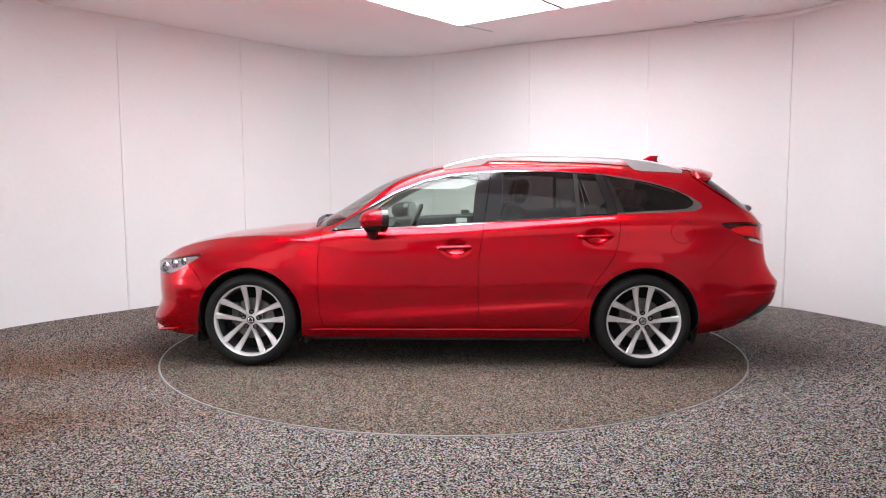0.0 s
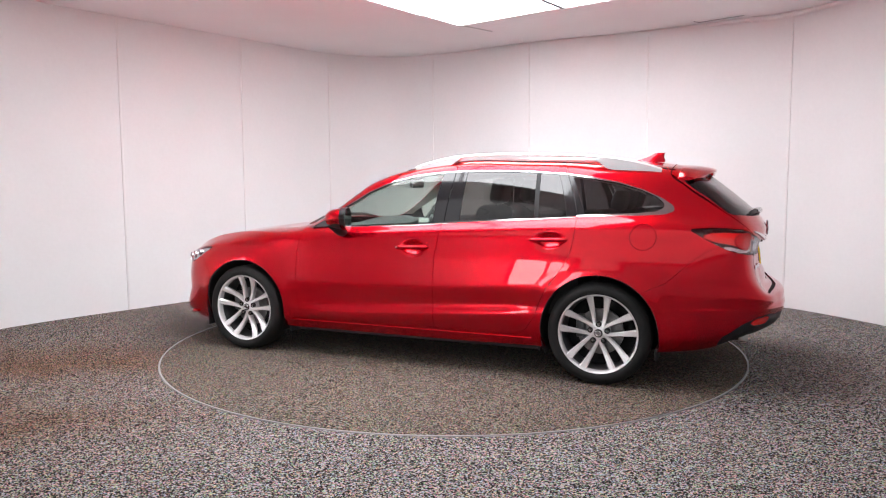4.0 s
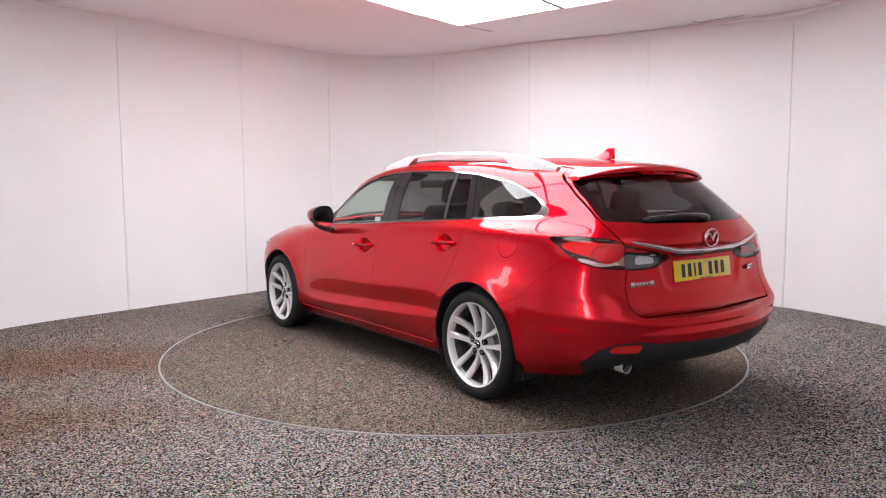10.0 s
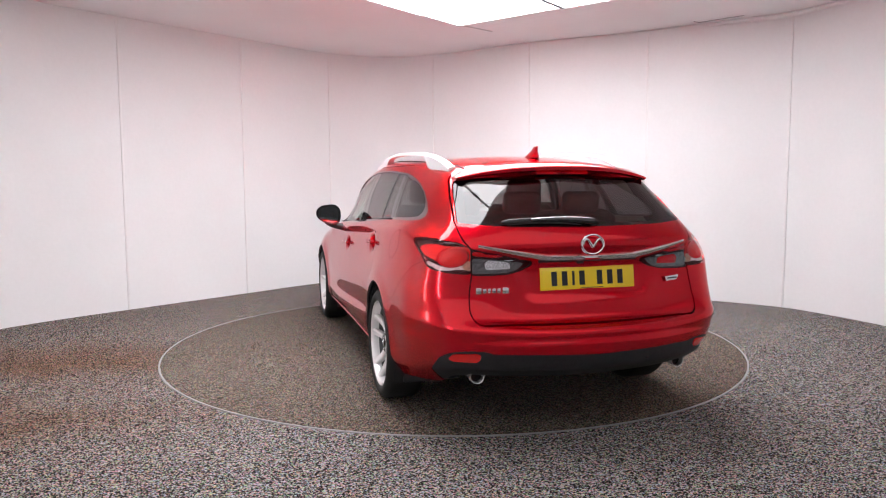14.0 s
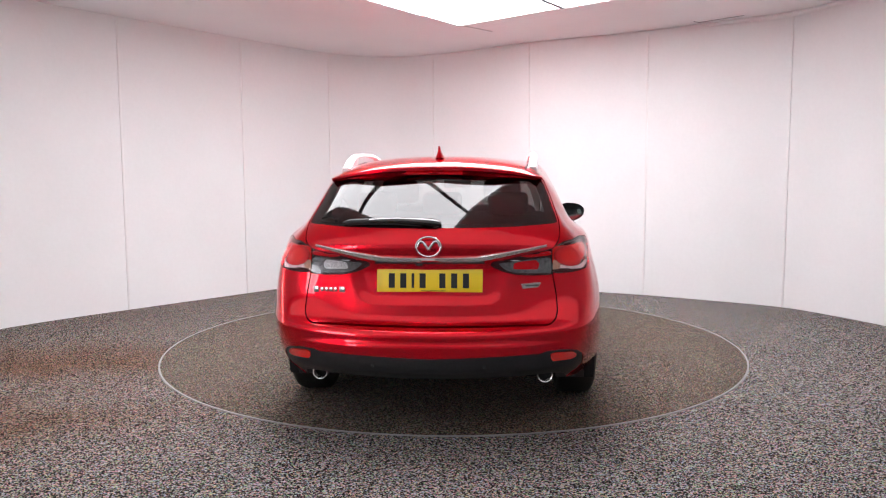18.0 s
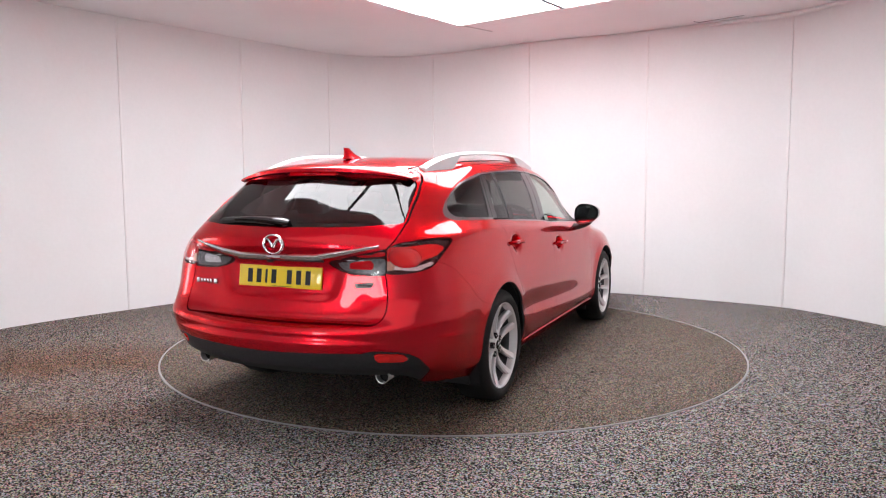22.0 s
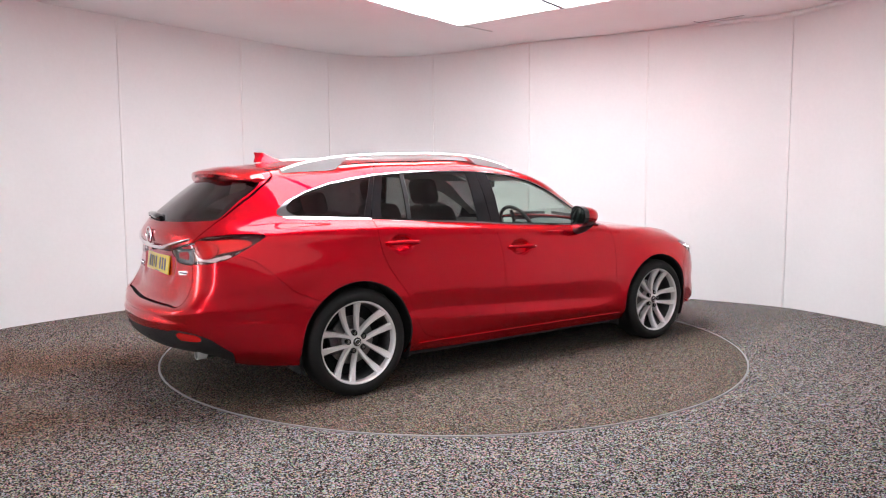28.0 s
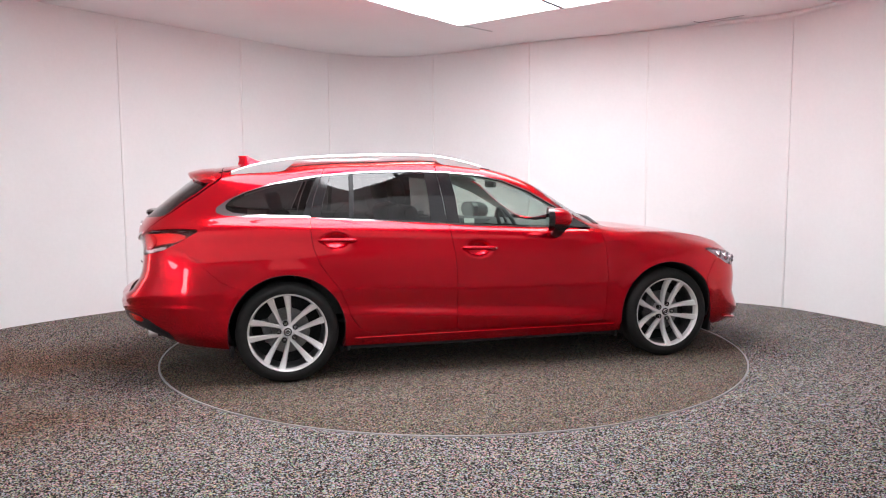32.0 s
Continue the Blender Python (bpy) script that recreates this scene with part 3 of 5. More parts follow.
def mirrored_net(P):
    """Adds one section or line beyond the middle plane on both ends, so that tangents there are level."""
    flip = np.array([1, -1, 1])
    return np.concatenate([P[1:2] * flip, P, P[-2:-1] * flip])


def body_grid():
    P = np.array(SECTIONS, float)
    # a sharper crease along the foot of the doors
    crease = P[:, 2] + (P[:, 3] - P[:, 2]) * 0.3
    deep = np.array([0.25, 0.75, 1.0, 1.0, 0.3])
    crease[6:11, 1] -= 0.010 * deep
    P[6:11, 2, 1] += 0.004 * deep
    P[6:11, 1, 1] -= 0.004 * deep
    P = np.insert(P, 3, crease, axis=1)
    # one more line just above the bumper's step
    step = (P[:, 4] + P[:, 5]) / 2
    step[-3:] = [(-2.268, 0.755, 0.64), (-2.33, 0.42, 0.612), (-2.357, 0, 0.608)]
    P = np.insert(P, 5, step, axis=1)
    # and one that rounds the shoulder and carries the bar over the number plate
    shoulder = (P[:, 7] + P[:, 8]) / 2
    swell = np.array([0.006, 0.008, 0.012, 0.016, 0.018, 0.018, 0.022, 0.028, 0.032, 0.030, 0.018])
    shoulder[3:14, 1] += swell
    shoulder[3:14, 2] += 0.45 * swell
    shoulder[-3:] = [(-2.19, 0.705, 0.975), (-2.305, 0.415, 0.972), (-2.342, 0, 0.972)]
    P = np.insert(P, 8, shoulder, axis=1)
    Q = mirrored_net(P)
    spans = [1]
    for i in range(len(P) - 1):
        spans.append(max(4, int(np.linalg.norm(P[i + 1] - P[i], axis=1).max() / 0.02)))
    spans.append(1)
    G = resample(Q, spans)[1:-1]
    G = np.swapaxes(G, 0, 1)
    flip = np.array([1, -1, 1])
    G2 = np.concatenate([G, G[-2:-1] * flip])
    spans = [6, 7, 4, 6, 4, 5, 9, 5, 5, 9, 9, 6, 11, 13, 1]
    G = resample(G2, spans)[:-1]
    G = np.swapaxes(G, 0, 1)  # stations, lines, xyz
    # fair the sides from the middle of the doors up to the windows
    lo, hi = 24, 50
    w = np.clip(np.minimum(np.arange(lo, hi) - lo, hi - 1 - np.arange(lo, hi)) / 3.0, 0, 1)[None, :, None]
    inside = np.clip((G[:, lo:hi, 0:1] + 1.95) / 0.2, 0, 1) * np.clip((1.8 - G[:, lo:hi, 0:1]) / 0.2, 0, 1)
    for k in range(14):
        up = 0.25 * G[:, lo - 1:hi - 1] + 0.5 * G[:, lo:hi] + 0.25 * G[:, lo + 1:hi + 1]
        G[:, lo:hi] += (up - G[:, lo:hi]) * w * inside * (0.5 if k > 6 else 1.0)
        along = G[:, lo:hi].copy()
        along[1:-1] = 0.25 * G[:-2, lo:hi] + 0.5 * G[1:-1, lo:hi] + 0.25 * G[2:, lo:hi]
        G[:, lo:hi, 1] += (along - G[:, lo:hi])[..., 1] * (w * inside)[..., 0]
    # and the rear pillars
    lo, hi = 47, 84
    w = np.clip(np.minimum(np.arange(lo, hi) - lo, hi - 1 - np.arange(lo, hi)) / 4.0, 0, 1)[None, :, None]
    inside = np.clip((G[:, lo:hi, 0:1] + 2.02) / 0.1, 0, 1) * np.clip((-1.15 - G[:, lo:hi, 0:1]) / 0.2, 0, 1) * w
    for k in range(10):
        up = 0.25 * G[:, lo - 1:hi - 1] + 0.5 * G[:, lo:hi] + 0.25 * G[:, lo + 1:hi + 1]
        G[:, lo:hi] += (up - G[:, lo:hi]) * inside
        along = G[:, lo:hi].copy()
        along[1:-1] = 0.25 * G[:-2, lo:hi] + 0.5 * G[1:-1, lo:hi] + 0.25 * G[2:, lo:hi]
        G[:, lo:hi] += (along - G[:, lo:hi]) * inside
    return G


class Patch:
    """A piece of the body surface: points, normals and faces."""

    def __init__(self, v, n, f):
        self.v, self.n, self.f = v, n, f

    def cut(self, d):
        """Splits by the values d at the points: the parts where d < 0 and where d > 0."""
        v, n = list(self.v), list(self.n)
        d = np.where(np.abs(d) < 1e-7, 1e-7, d)
        neg = d < 0
        made = {}
        inside, outside = [], []

        def mid(i, j):
            key = (i, j) if i < j else (j, i)
            if key not in made:
                i2, j2 = key
                s = d[i2] / (d[i2] - d[j2])
                v.append(self.v[i2] + (self.v[j2] - self.v[i2]) * s)
                m = self.n[i2] + (self.n[j2] - self.n[i2]) * s
                n.append(m / max(np.linalg.norm(m), 1e-9))
                made[key] = len(v) - 1
            return made[key]

        for f in self.f:
            k = sum(1 for i in f if neg[i])
            if k == len(f):
                inside.append(f)
            elif k == 0:
                outside.append(f)
            else:
                a, b = [], []
                for i, j in zip(f, f[1:] + f[:1]):
                    (a if neg[i] else b).append(i)
                    if neg[i] != neg[j]:
                        q = mid(i, j)
                        a.append(q)
                        b.append(q)
                if len(a) > 2:
                    inside.append(tuple(a))
                if len(b) > 2:
                    outside.append(tuple(b))
        v, n = np.array(v), np.array(n)
        return Patch(v, n, inside).tidy(), Patch(v, n, outside).tidy()

    def tidy(self):
        used = sorted({i for f in self.f for i in f})
        back = {o: k for k, o in enumerate(used)}
        if not used:
            return Patch(np.zeros((0, 3)), np.zeros((0, 3)), [])
        return Patch(self.v[used], self.n[used], [tuple(back[i] for i in f) for f in self.f])

    def keep(self, fn, gap=0.0):
        return self.cut(fn(self.v) + gap)[0]

    def drop(self, fn, gap=0.0):
        return self.cut(fn(self.v) - gap)[1]

    def moved(self, off):
        return Patch(self.v + self.n * off, self.n, self.f)

    def fair(self, axis, order=3, across=None):
        """Smooths one coordinate as a polynomial of the other two, for clean reflections in glass; across: even powers of the first up to that, with order for the second."""
        a, b = [self.v[:, k] for k in range(3) if k != axis]
        a0, b0 = (0.0 if across else a.mean()), b.mean()
        if across:
            cols = [(a - a0) ** i * (b - b0) ** j for i in range(0, across + 1, 2) for j in range(order + 1) if i + j <= across + 1]
        else:
            cols = [(a - a0) ** i * (b - b0) ** j for i in range(order + 1) for j in range(order + 1 - i)]
        M = np.stack(cols, 1)
        c = np.linalg.lstsq(M, self.v[:, axis], rcond=None)[0]
        v = self.v.copy()
        v[:, axis] = M @ c
        return Patch(v, self.n, self.f)

    def mirror(self):
        return Patch(self.v * (1, -1, 1), self.n * (1, -1, 1), [f[::-1] for f in self.f])

    def whole(self):
        """This half and its mirror image, joined along the middle plane."""
        o = self.mirror()
        k = len(self.v)
        v, n = np.concatenate([self.v, o.v]), np.concatenate([self.n, o.n])
        same = {k + i: i for i in range(k) if abs(self.v[i][1]) < 1e-5}
        n[[i for i in range(k) if k + i in same], 1] = 0
        f = list(self.f) + [tuple(same.get(i + k, i + k) for i in g) for g in o.f]
        return Patch(v, n, f).tidy()

    def object(self, name, mat, parent, label="", skirt=0.012, solid=0.0):
        """As a mesh object; skirt: its edges turn inwards by that much; solid: a shell of that thickness."""
        v, f = [tuple(q) for q in self.v], list(self.f)
        count = {}
        for g in self.f:
            for i, j in zip(g, g[1:] + g[:1]):
                if (j, i) in count:
                    del count[(j, i)]
                else:
                    count[(i, j)] = 1
        depth = solid or skirt
        if depth:
            top, low = {}, {}
            for i, j in count:
                for q in (i, j):
                    if q not in top:
                        top[q] = len(v)
                        v.append(tuple(self.v[q]))
                        low[q] = len(v)
                        v.append(tuple(self.v[q] - self.n[q] * depth))
                f.append((top[j], top[i], low[i], low[j]))
        if solid:
            k = len(v)
            v += [tuple(q) for q in self.v - self.n * solid]
            f += [tuple(i + k for i in g[::-1]) for g in self.f]
        return mesh_object(name, v, f, mat, parent, label, sharp=50)


def outline(points, ax=0, ay=2, smooth=0):
    """Signed distance (negative inside) to a closed outline in two of the axes."""
    P = np.array(points, float)
    if smooth:
        P = spline(P, smooth, closed=True)
    A, B = P, np.roll(P, -1, axis=0)

    def fn(v):
        q = v[:, [ax, ay]]
        best = np.full(len(q), 1e9)
        inside = np.zeros(len(q), bool)
        for a, b in zip(A, B):
            e = b - a
            w = q - a
            s = np.clip((w @ e) / max(e @ e, 1e-12), 0, 1)
            best = np.minimum(best, ((w - s[:, None] * e) ** 2).sum(1))
            up = (a[1] > q[:, 1]) != (b[1] > q[:, 1])
            dy = b[1] - a[1] if abs(b[1] - a[1]) > 1e-12 else 1e-12
            inside ^= up & (q[:, 0] < (q[:, 1] - a[1]) / dy * (b[0] - a[0]) + a[0])
        d = np.sqrt(best)
        return np.where(inside, -d, d)
    return fn


def both(*fns):
    """Inside all of them."""
    return lambda v: np.max([f(v) for f in fns], axis=0)


def either(*fns):
    return lambda v: np.min([f(v) for f in fns], axis=0)


def half(axis, value, sign=1):
    """Inside where sign * (coordinate - value) > 0."""
    return lambda v: -sign * (v[:, axis] - value)


def below(curve_axis, xs, zs):
    """Inside below a height that follows one axis."""
    return lambda v: v[:, 2] - np.interp(np.abs(v[:, curve_axis]) if curve_axis == 1 else v[:, curve_axis], xs, zs)


def body_surface():
    G = body_grid()
    a, b = G.shape[:2]
    du, dv = np.gradient(G, axis=0), np.gradient(G, axis=1)
    N = np.cross(dv, du)
    N /= np.maximum(np.linalg.norm(N, axis=2, keepdims=True), 1e-9)
    if N[a // 2, b // 3, 1] < 0:
        N = -N
    G[0, :, 1] = G[-1, :, 1] = 0
    G[:, -1, 1] = 0
    N[0, :, 1] = N[-1, :, 1] = 0
    N[:, -1, 1] = 0
    N /= np.maximum(np.linalg.norm(N, axis=2, keepdims=True), 1e-9)
    faces = []
    for i in range(a - 1):
        for j in range(b - 1):
            k = i * b + j
            faces.append((k, k + 1, k + b + 1, k + b))
    p = Patch(G.reshape(-1, 3).copy(), N.reshape(-1, 3).copy(), faces)
    f = p.f[len(p.f) // 2]
    face_n = np.cross(p.v[f[1]] - p.v[f[0]], p.v[f[3]] - p.v[f[0]])
    if face_n @ p.n[f[0]] < 0:
        p.f = [g[::-1] for g in p.f]
    # bowls behind the door handles
    side = p.v[:, 1] > 0.7
    for cx, cz in ((-0.075, 0.836), (-1.045, 0.911)):
        r = np.hypot((p.v[:, 0] - cx) / 0.085, (p.v[:, 2] - cz) / 0.052)
        p.v[:, 1] -= np.where(side & (r < 1), 0.034 * np.clip(1 - r ** 2.5, 0, 1), 0)
    # recess round the number plate, narrower towards its foot
    wide = 0.40 - 0.30 * np.clip(0.86 - p.v[:, 2], 0, 0.2)
    r = ((np.abs(p.v[:, 1]) / wide) ** 6 + (np.abs(p.v[:, 2] - 0.805) / 0.112) ** 6) ** (1 / 6)
    u = np.clip((1 - r) / 0.14, 0, 1)
    p.v[:, 0] += np.where(p.v[:, 0] < -2.1, 0.014 * u * u * (3 - 2 * u), 0)
    # flared lips round the wheel arches
    for ax in (FRONT_AXLE, REAR_AXLE):
        r = np.hypot(p.v[:, 0] - ax, p.v[:, 2] - HUB_Z)
        u = np.clip((ARCH_R + 0.095 - r) / 0.095, 0, 1)
        p.v[:, 1] += np.where(side & (p.v[:, 2] > 0.2), 0.008 * u * u * (3 - 2 * u), 0)
    # crest that runs from the headlamp over the front arch and fades into the door
    crest = spline([(2.08, 0.54, 0.765), (1.904, 0.60, 0.83), (1.72, 0.644, 0.869), (1.548, 0.675, 0.893), (1.363, 0.739, 0.904), (1.10, 0.83, 0.891), (0.889, 0.867, 0.862), (0.70, 0.876, 0.84)], 12)
    d = np.min([np.linalg.norm(p.v - c, axis=1) for c in crest], axis=0)
    fade = np.clip((p.v[:, 0] - 0.68) / 0.3, 0, 1) * np.clip((2.12 - p.v[:, 0]) / 0.15, 0, 1)
    p.v += p.n * (0.013 * np.clip(1 - d / 0.10, 0, 1) ** 1.5 * fade)[:, None]
    du, dv = np.gradient(p.v.reshape(a, b, 3), axis=0), np.gradient(p.v.reshape(a, b, 3), axis=1)
    again = np.cross(dv, du)
    again /= np.maximum(np.linalg.norm(again, axis=2, keepdims=True), 1e-9)
    again = again.reshape(-1, 3)
    again[(again * p.n).sum(1) < 0] *= -1
    p.n = np.where(((again * p.n).sum(1) > 0.5)[:, None], again, p.n)
    mid_plane = np.abs(p.v[:, 1]) < 1e-5
    p.n[mid_plane, 1] = 0
    p.n /= np.maximum(np.linalg.norm(p.n, axis=1, keepdims=True), 1e-9)
    return p


SHELL = body_surface()


def surface(axis, a, b, region=None):
    """The body's coordinate on one axis where the other two are a and b (in order), on the left half."""
    o = [k for k in range(3) if k != axis]
    v = SHELL.v if region is None else SHELL.v[region(SHELL.v)]
    d = np.hypot(v[:, o[0]] - a, v[:, o[1]] - b)
    k = np.argsort(d)[:5]
    w = 1 / (d[k] + 0.002) ** 2
    return float((v[k, axis] * w).sum() / w.sum())


def side_y(x, z):
    return surface(1, x, z, lambda v: v[:, 1] > 0.5)


def rear_x(y, z):
    return surface(0, abs(y), z, lambda v: v[:, 0] < -1.75)


def roof_z(x, y):
    return surface(2, x, abs(y), lambda v: v[:, 2] > 1.05)


# outlines on the body
REFLECTOR = both(outline([(0.728, 0.420), (0.726, 0.446), (0.70, 0.456), (0.60, 0.463), (0.592, 0.455), (0.592, 0.420), (0.60, 0.415), (0.72, 0.413)], 1, 2), half(0, -2.0, -1))
DLO = outline([(0.845, 0.95), (0.76, 0.995), (0.555, 1.118), (0.362, 1.226), (0.158, 1.306), (-0.046, 1.349), (-0.27, 1.368), (-0.45, 1.374), (-0.65, 1.372),
               (-0.85, 1.366), (-1.108, 1.347), (-1.29, 1.32), (-1.446, 1.288), (-1.605, 1.238), (-1.724, 1.184), (-1.795, 1.135), (-1.80, 1.105), (-1.745, 1.082),
               (-1.6, 1.074), (-1.22, 1.064), (-0.84, 1.037), (-0.44, 1.017), (-0.05, 0.989), (0.35, 0.973), (0.75, 0.957)])
PANES = outline([(0.8, 0.968), (0.745, 1.001), (0.545, 1.115), (0.355, 1.217), (0.154, 1.296), (-0.05, 1.339), (-0.27, 1.358), (-0.45, 1.364), (-0.65, 1.362), (-0.85, 1.356), (-1.108, 1.337), (-1.28, 1.308), (-1.44, 1.281), (-1.6, 1.233), (-1.695, 1.188), (-1.738, 1.15), (-1.735, 1.122), (-1.69, 1.1), (-1.58, 1.09), (-1.22, 1.075), (-0.84, 1.048), (-0.44, 1.027), (-0.05, 0.999), (0.35, 0.983), (0.75, 0.965)])
SCREEN = both(outline([(-0.1, 1.008), (0.3, 1.0), (0.5, 0.988), (0.66, 0.972), (0.72, 0.985), (0.70, 1.05), (0.675, 1.15), (0.64, 1.245), (0.585, 1.335), (0.55, 1.365), (0.45, 1.385), (0.25, 1.398), (-0.1, 1.405)], 1, 2), half(0, 0.1))
REAR_GLASS = both(outline([(-0.1, 1.330), (0.3, 1.327), (0.50, 1.318), (0.555, 1.308), (0.580, 1.285), (0.600, 1.23), (0.614, 1.18), (0.632, 1.11), (0.637, 1.085), (0.615, 1.078), (0.4, 1.066), (-0.1, 1.06)], 1, 2), half(0, -1.76, -1))
REAR_GLASS_CLEAR = outline([(0.50, 1.302), (0.545, 1.272), (0.59, 1.105), (0.58, 1.098), (0.4, 1.088), (0, 1.082), (-0.4, 1.088), (-0.58, 1.098), (-0.59, 1.105), (-0.545, 1.272), (-0.50, 1.302), (0, 1.313)], 1, 2)
GATE = both(outline([(-0.1, 1.5), (0.2, 1.5), (0.50, 1.40), (0.555, 1.34), (0.586, 1.296), (0.612, 1.22), (0.626, 1.17), (0.646, 1.09), (0.646, 1.04), (0.636, 0.995), (0.608, 0.962), (0.606, 0.83), (0.622, 0.74), (0.628, 0.66), (0.618, 0.625), (0.602, 0.606), (0.57, 0.598), (0.3, 0.592), (-0.1, 0.589)], 1, 2), half(0, -1.76, -1))
LAMP_OUT = both(outline([(-1.888, 0.998), (-2.0, 1.006), (-2.1, 1.004), (-2.21, 0.992), (-2.256, 0.968), (-2.6, 0.96), (-2.6, 0.832), (-2.25, 0.838), (-2.20, 0.852), (-2.13, 0.869), (-2.06, 0.902), (-2.0, 0.934)], 0, 2), half(1, 0.607))
LAMP_IN = both(outline([(0.606, 0.962), (0.55, 0.946), (0.45, 0.926), (0.35, 0.903), (0.288, 0.892), (0.305, 0.872), (0.355, 0.849), (0.43, 0.832), (0.52, 0.828), (0.606, 0.831)], 1, 2), half(0, -1.9, -1))
BUMPER_R = both(outline([(-1.5, 0.0), (-1.5, 0.60), (-1.63, 0.607), (-1.775, 0.672), (-1.90, 0.79), (-1.985, 0.86), (-2.1, 0.90), (-2.8, 0.90), (-2.8, 0.0)], 0, 2), half(0, -1.5, -1))
VALANCE = both(below(0, [-2.55, -2.3, -2.26, -2.22, -2.147, -2.10, -2.07, -2.03], [0.60, 0.50, 0.46, 0.432, 0.375, 0.344, 0.288, 0.1]), below(1, [0, 0.3, 0.50, 0.545, 0.565, 0.64, 0.70, 0.735, 0.76, 0.8], [0.447, 0.457, 0.462, 0.462, 0.475, 0.477, 0.470, 0.455, 0.43, 0.40]), half(0, -1.8, -1))
FRONT_DOOR = outline([(0.862, 0.94), (0.885, 0.80), (0.892, 0.60), (0.880, 0.38), (0.855, 0.295), (0.80, 0.283), (-0.20, 0.283), (-0.236, 0.30), (-0.232, 0.60), (-0.24, 0.80), (-0.265, 0.94), (-0.276, 1.02), (-0.30, 1.2), (-0.33, 1.4), (0.2, 1.5), (0.92, 1.0)])
REAR_DOOR = outline([(-0.276, 1.02), (-0.265, 0.94), (-0.24, 0.80), (-0.232, 0.60), (-0.236, 0.30), (-0.25, 0.283), (-0.82, 0.29), (-0.89, 0.32), (-0.955, 0.41), (-0.985, 0.50), (-1.03, 0.60), (-1.10, 0.69), (-1.155, 0.77), (-1.19, 0.86), (-1.205, 0.95), (-1.206, 1.06), (-1.17, 1.2), (-1.09, 1.4), (-0.33, 1.4)])
FUEL = lambda v: np.hypot(v[:, 0] + 1.63, v[:, 2] - 0.945) - 0.079
ARCHES = either(lambda v: np.hypot(v[:, 0] - FRONT_AXLE, v[:, 2] - HUB_Z) - ARCH_R, lambda v: np.hypot(v[:, 0] - REAR_AXLE, v[:, 2] - HUB_Z) - ARCH_R)
BONNET = both(outline([(1.0, -0.1), (1.0, 0.45), (0.975, 0.6), (0.965, 0.70), (1.1, 0.715), (1.4, 0.70), (1.7, 0.665), (1.9, 0.60), (2.03, 0.50), (2.12, 0.36), (2.17, 0.2), (2.19, -0.1)], 0, 1), half(2, 0.72))
HEADLAMP = both(outline([(1.715, 0.79), (1.82, 0.788), (1.93, 0.768), (2.03, 0.742), (2.3, 0.715), (2.3, 0.648), (2.0, 0.645), (1.92, 0.672), (1.82, 0.728)], 0, 2), half(1, 0.34))
GRILLE = both(outline([(-0.1, 0.72), (0.3, 0.715), (0.46, 0.69), (0.42, 0.56), (0.33, 0.48), (-0.1, 0.46)], 1, 2), half(0, 2.1))
INTAKE = both(outline([(-0.1, 0.40), (0.5, 0.40), (0.58, 0.36), (0.52, 0.26), (-0.1, 0.25)], 1, 2), half(0, 1.9))
BUMPER_F = both(outline([(1.70, 0.0), (1.70, 0.58), (1.76, 0.66), (1.80, 0.70), (1.86, 0.72), (2.0, 0.66), (2.5, 0.66), (2.5, 0.0)], 0, 2), half(0, 1.6))


# ---- the car: assembly ----
CAR = tagged(new("estate_car"), "glossy red estate car with silver roof rails and alloy wheels", "car")
GAP = 0.0016


def two_sides(p, name, mat, label="", parent=CAR, **kw):
    a = p.object(name, mat, parent, label, **kw)
    b = p.mirror().object(name, mat, parent, label, **kw)
    return a, b


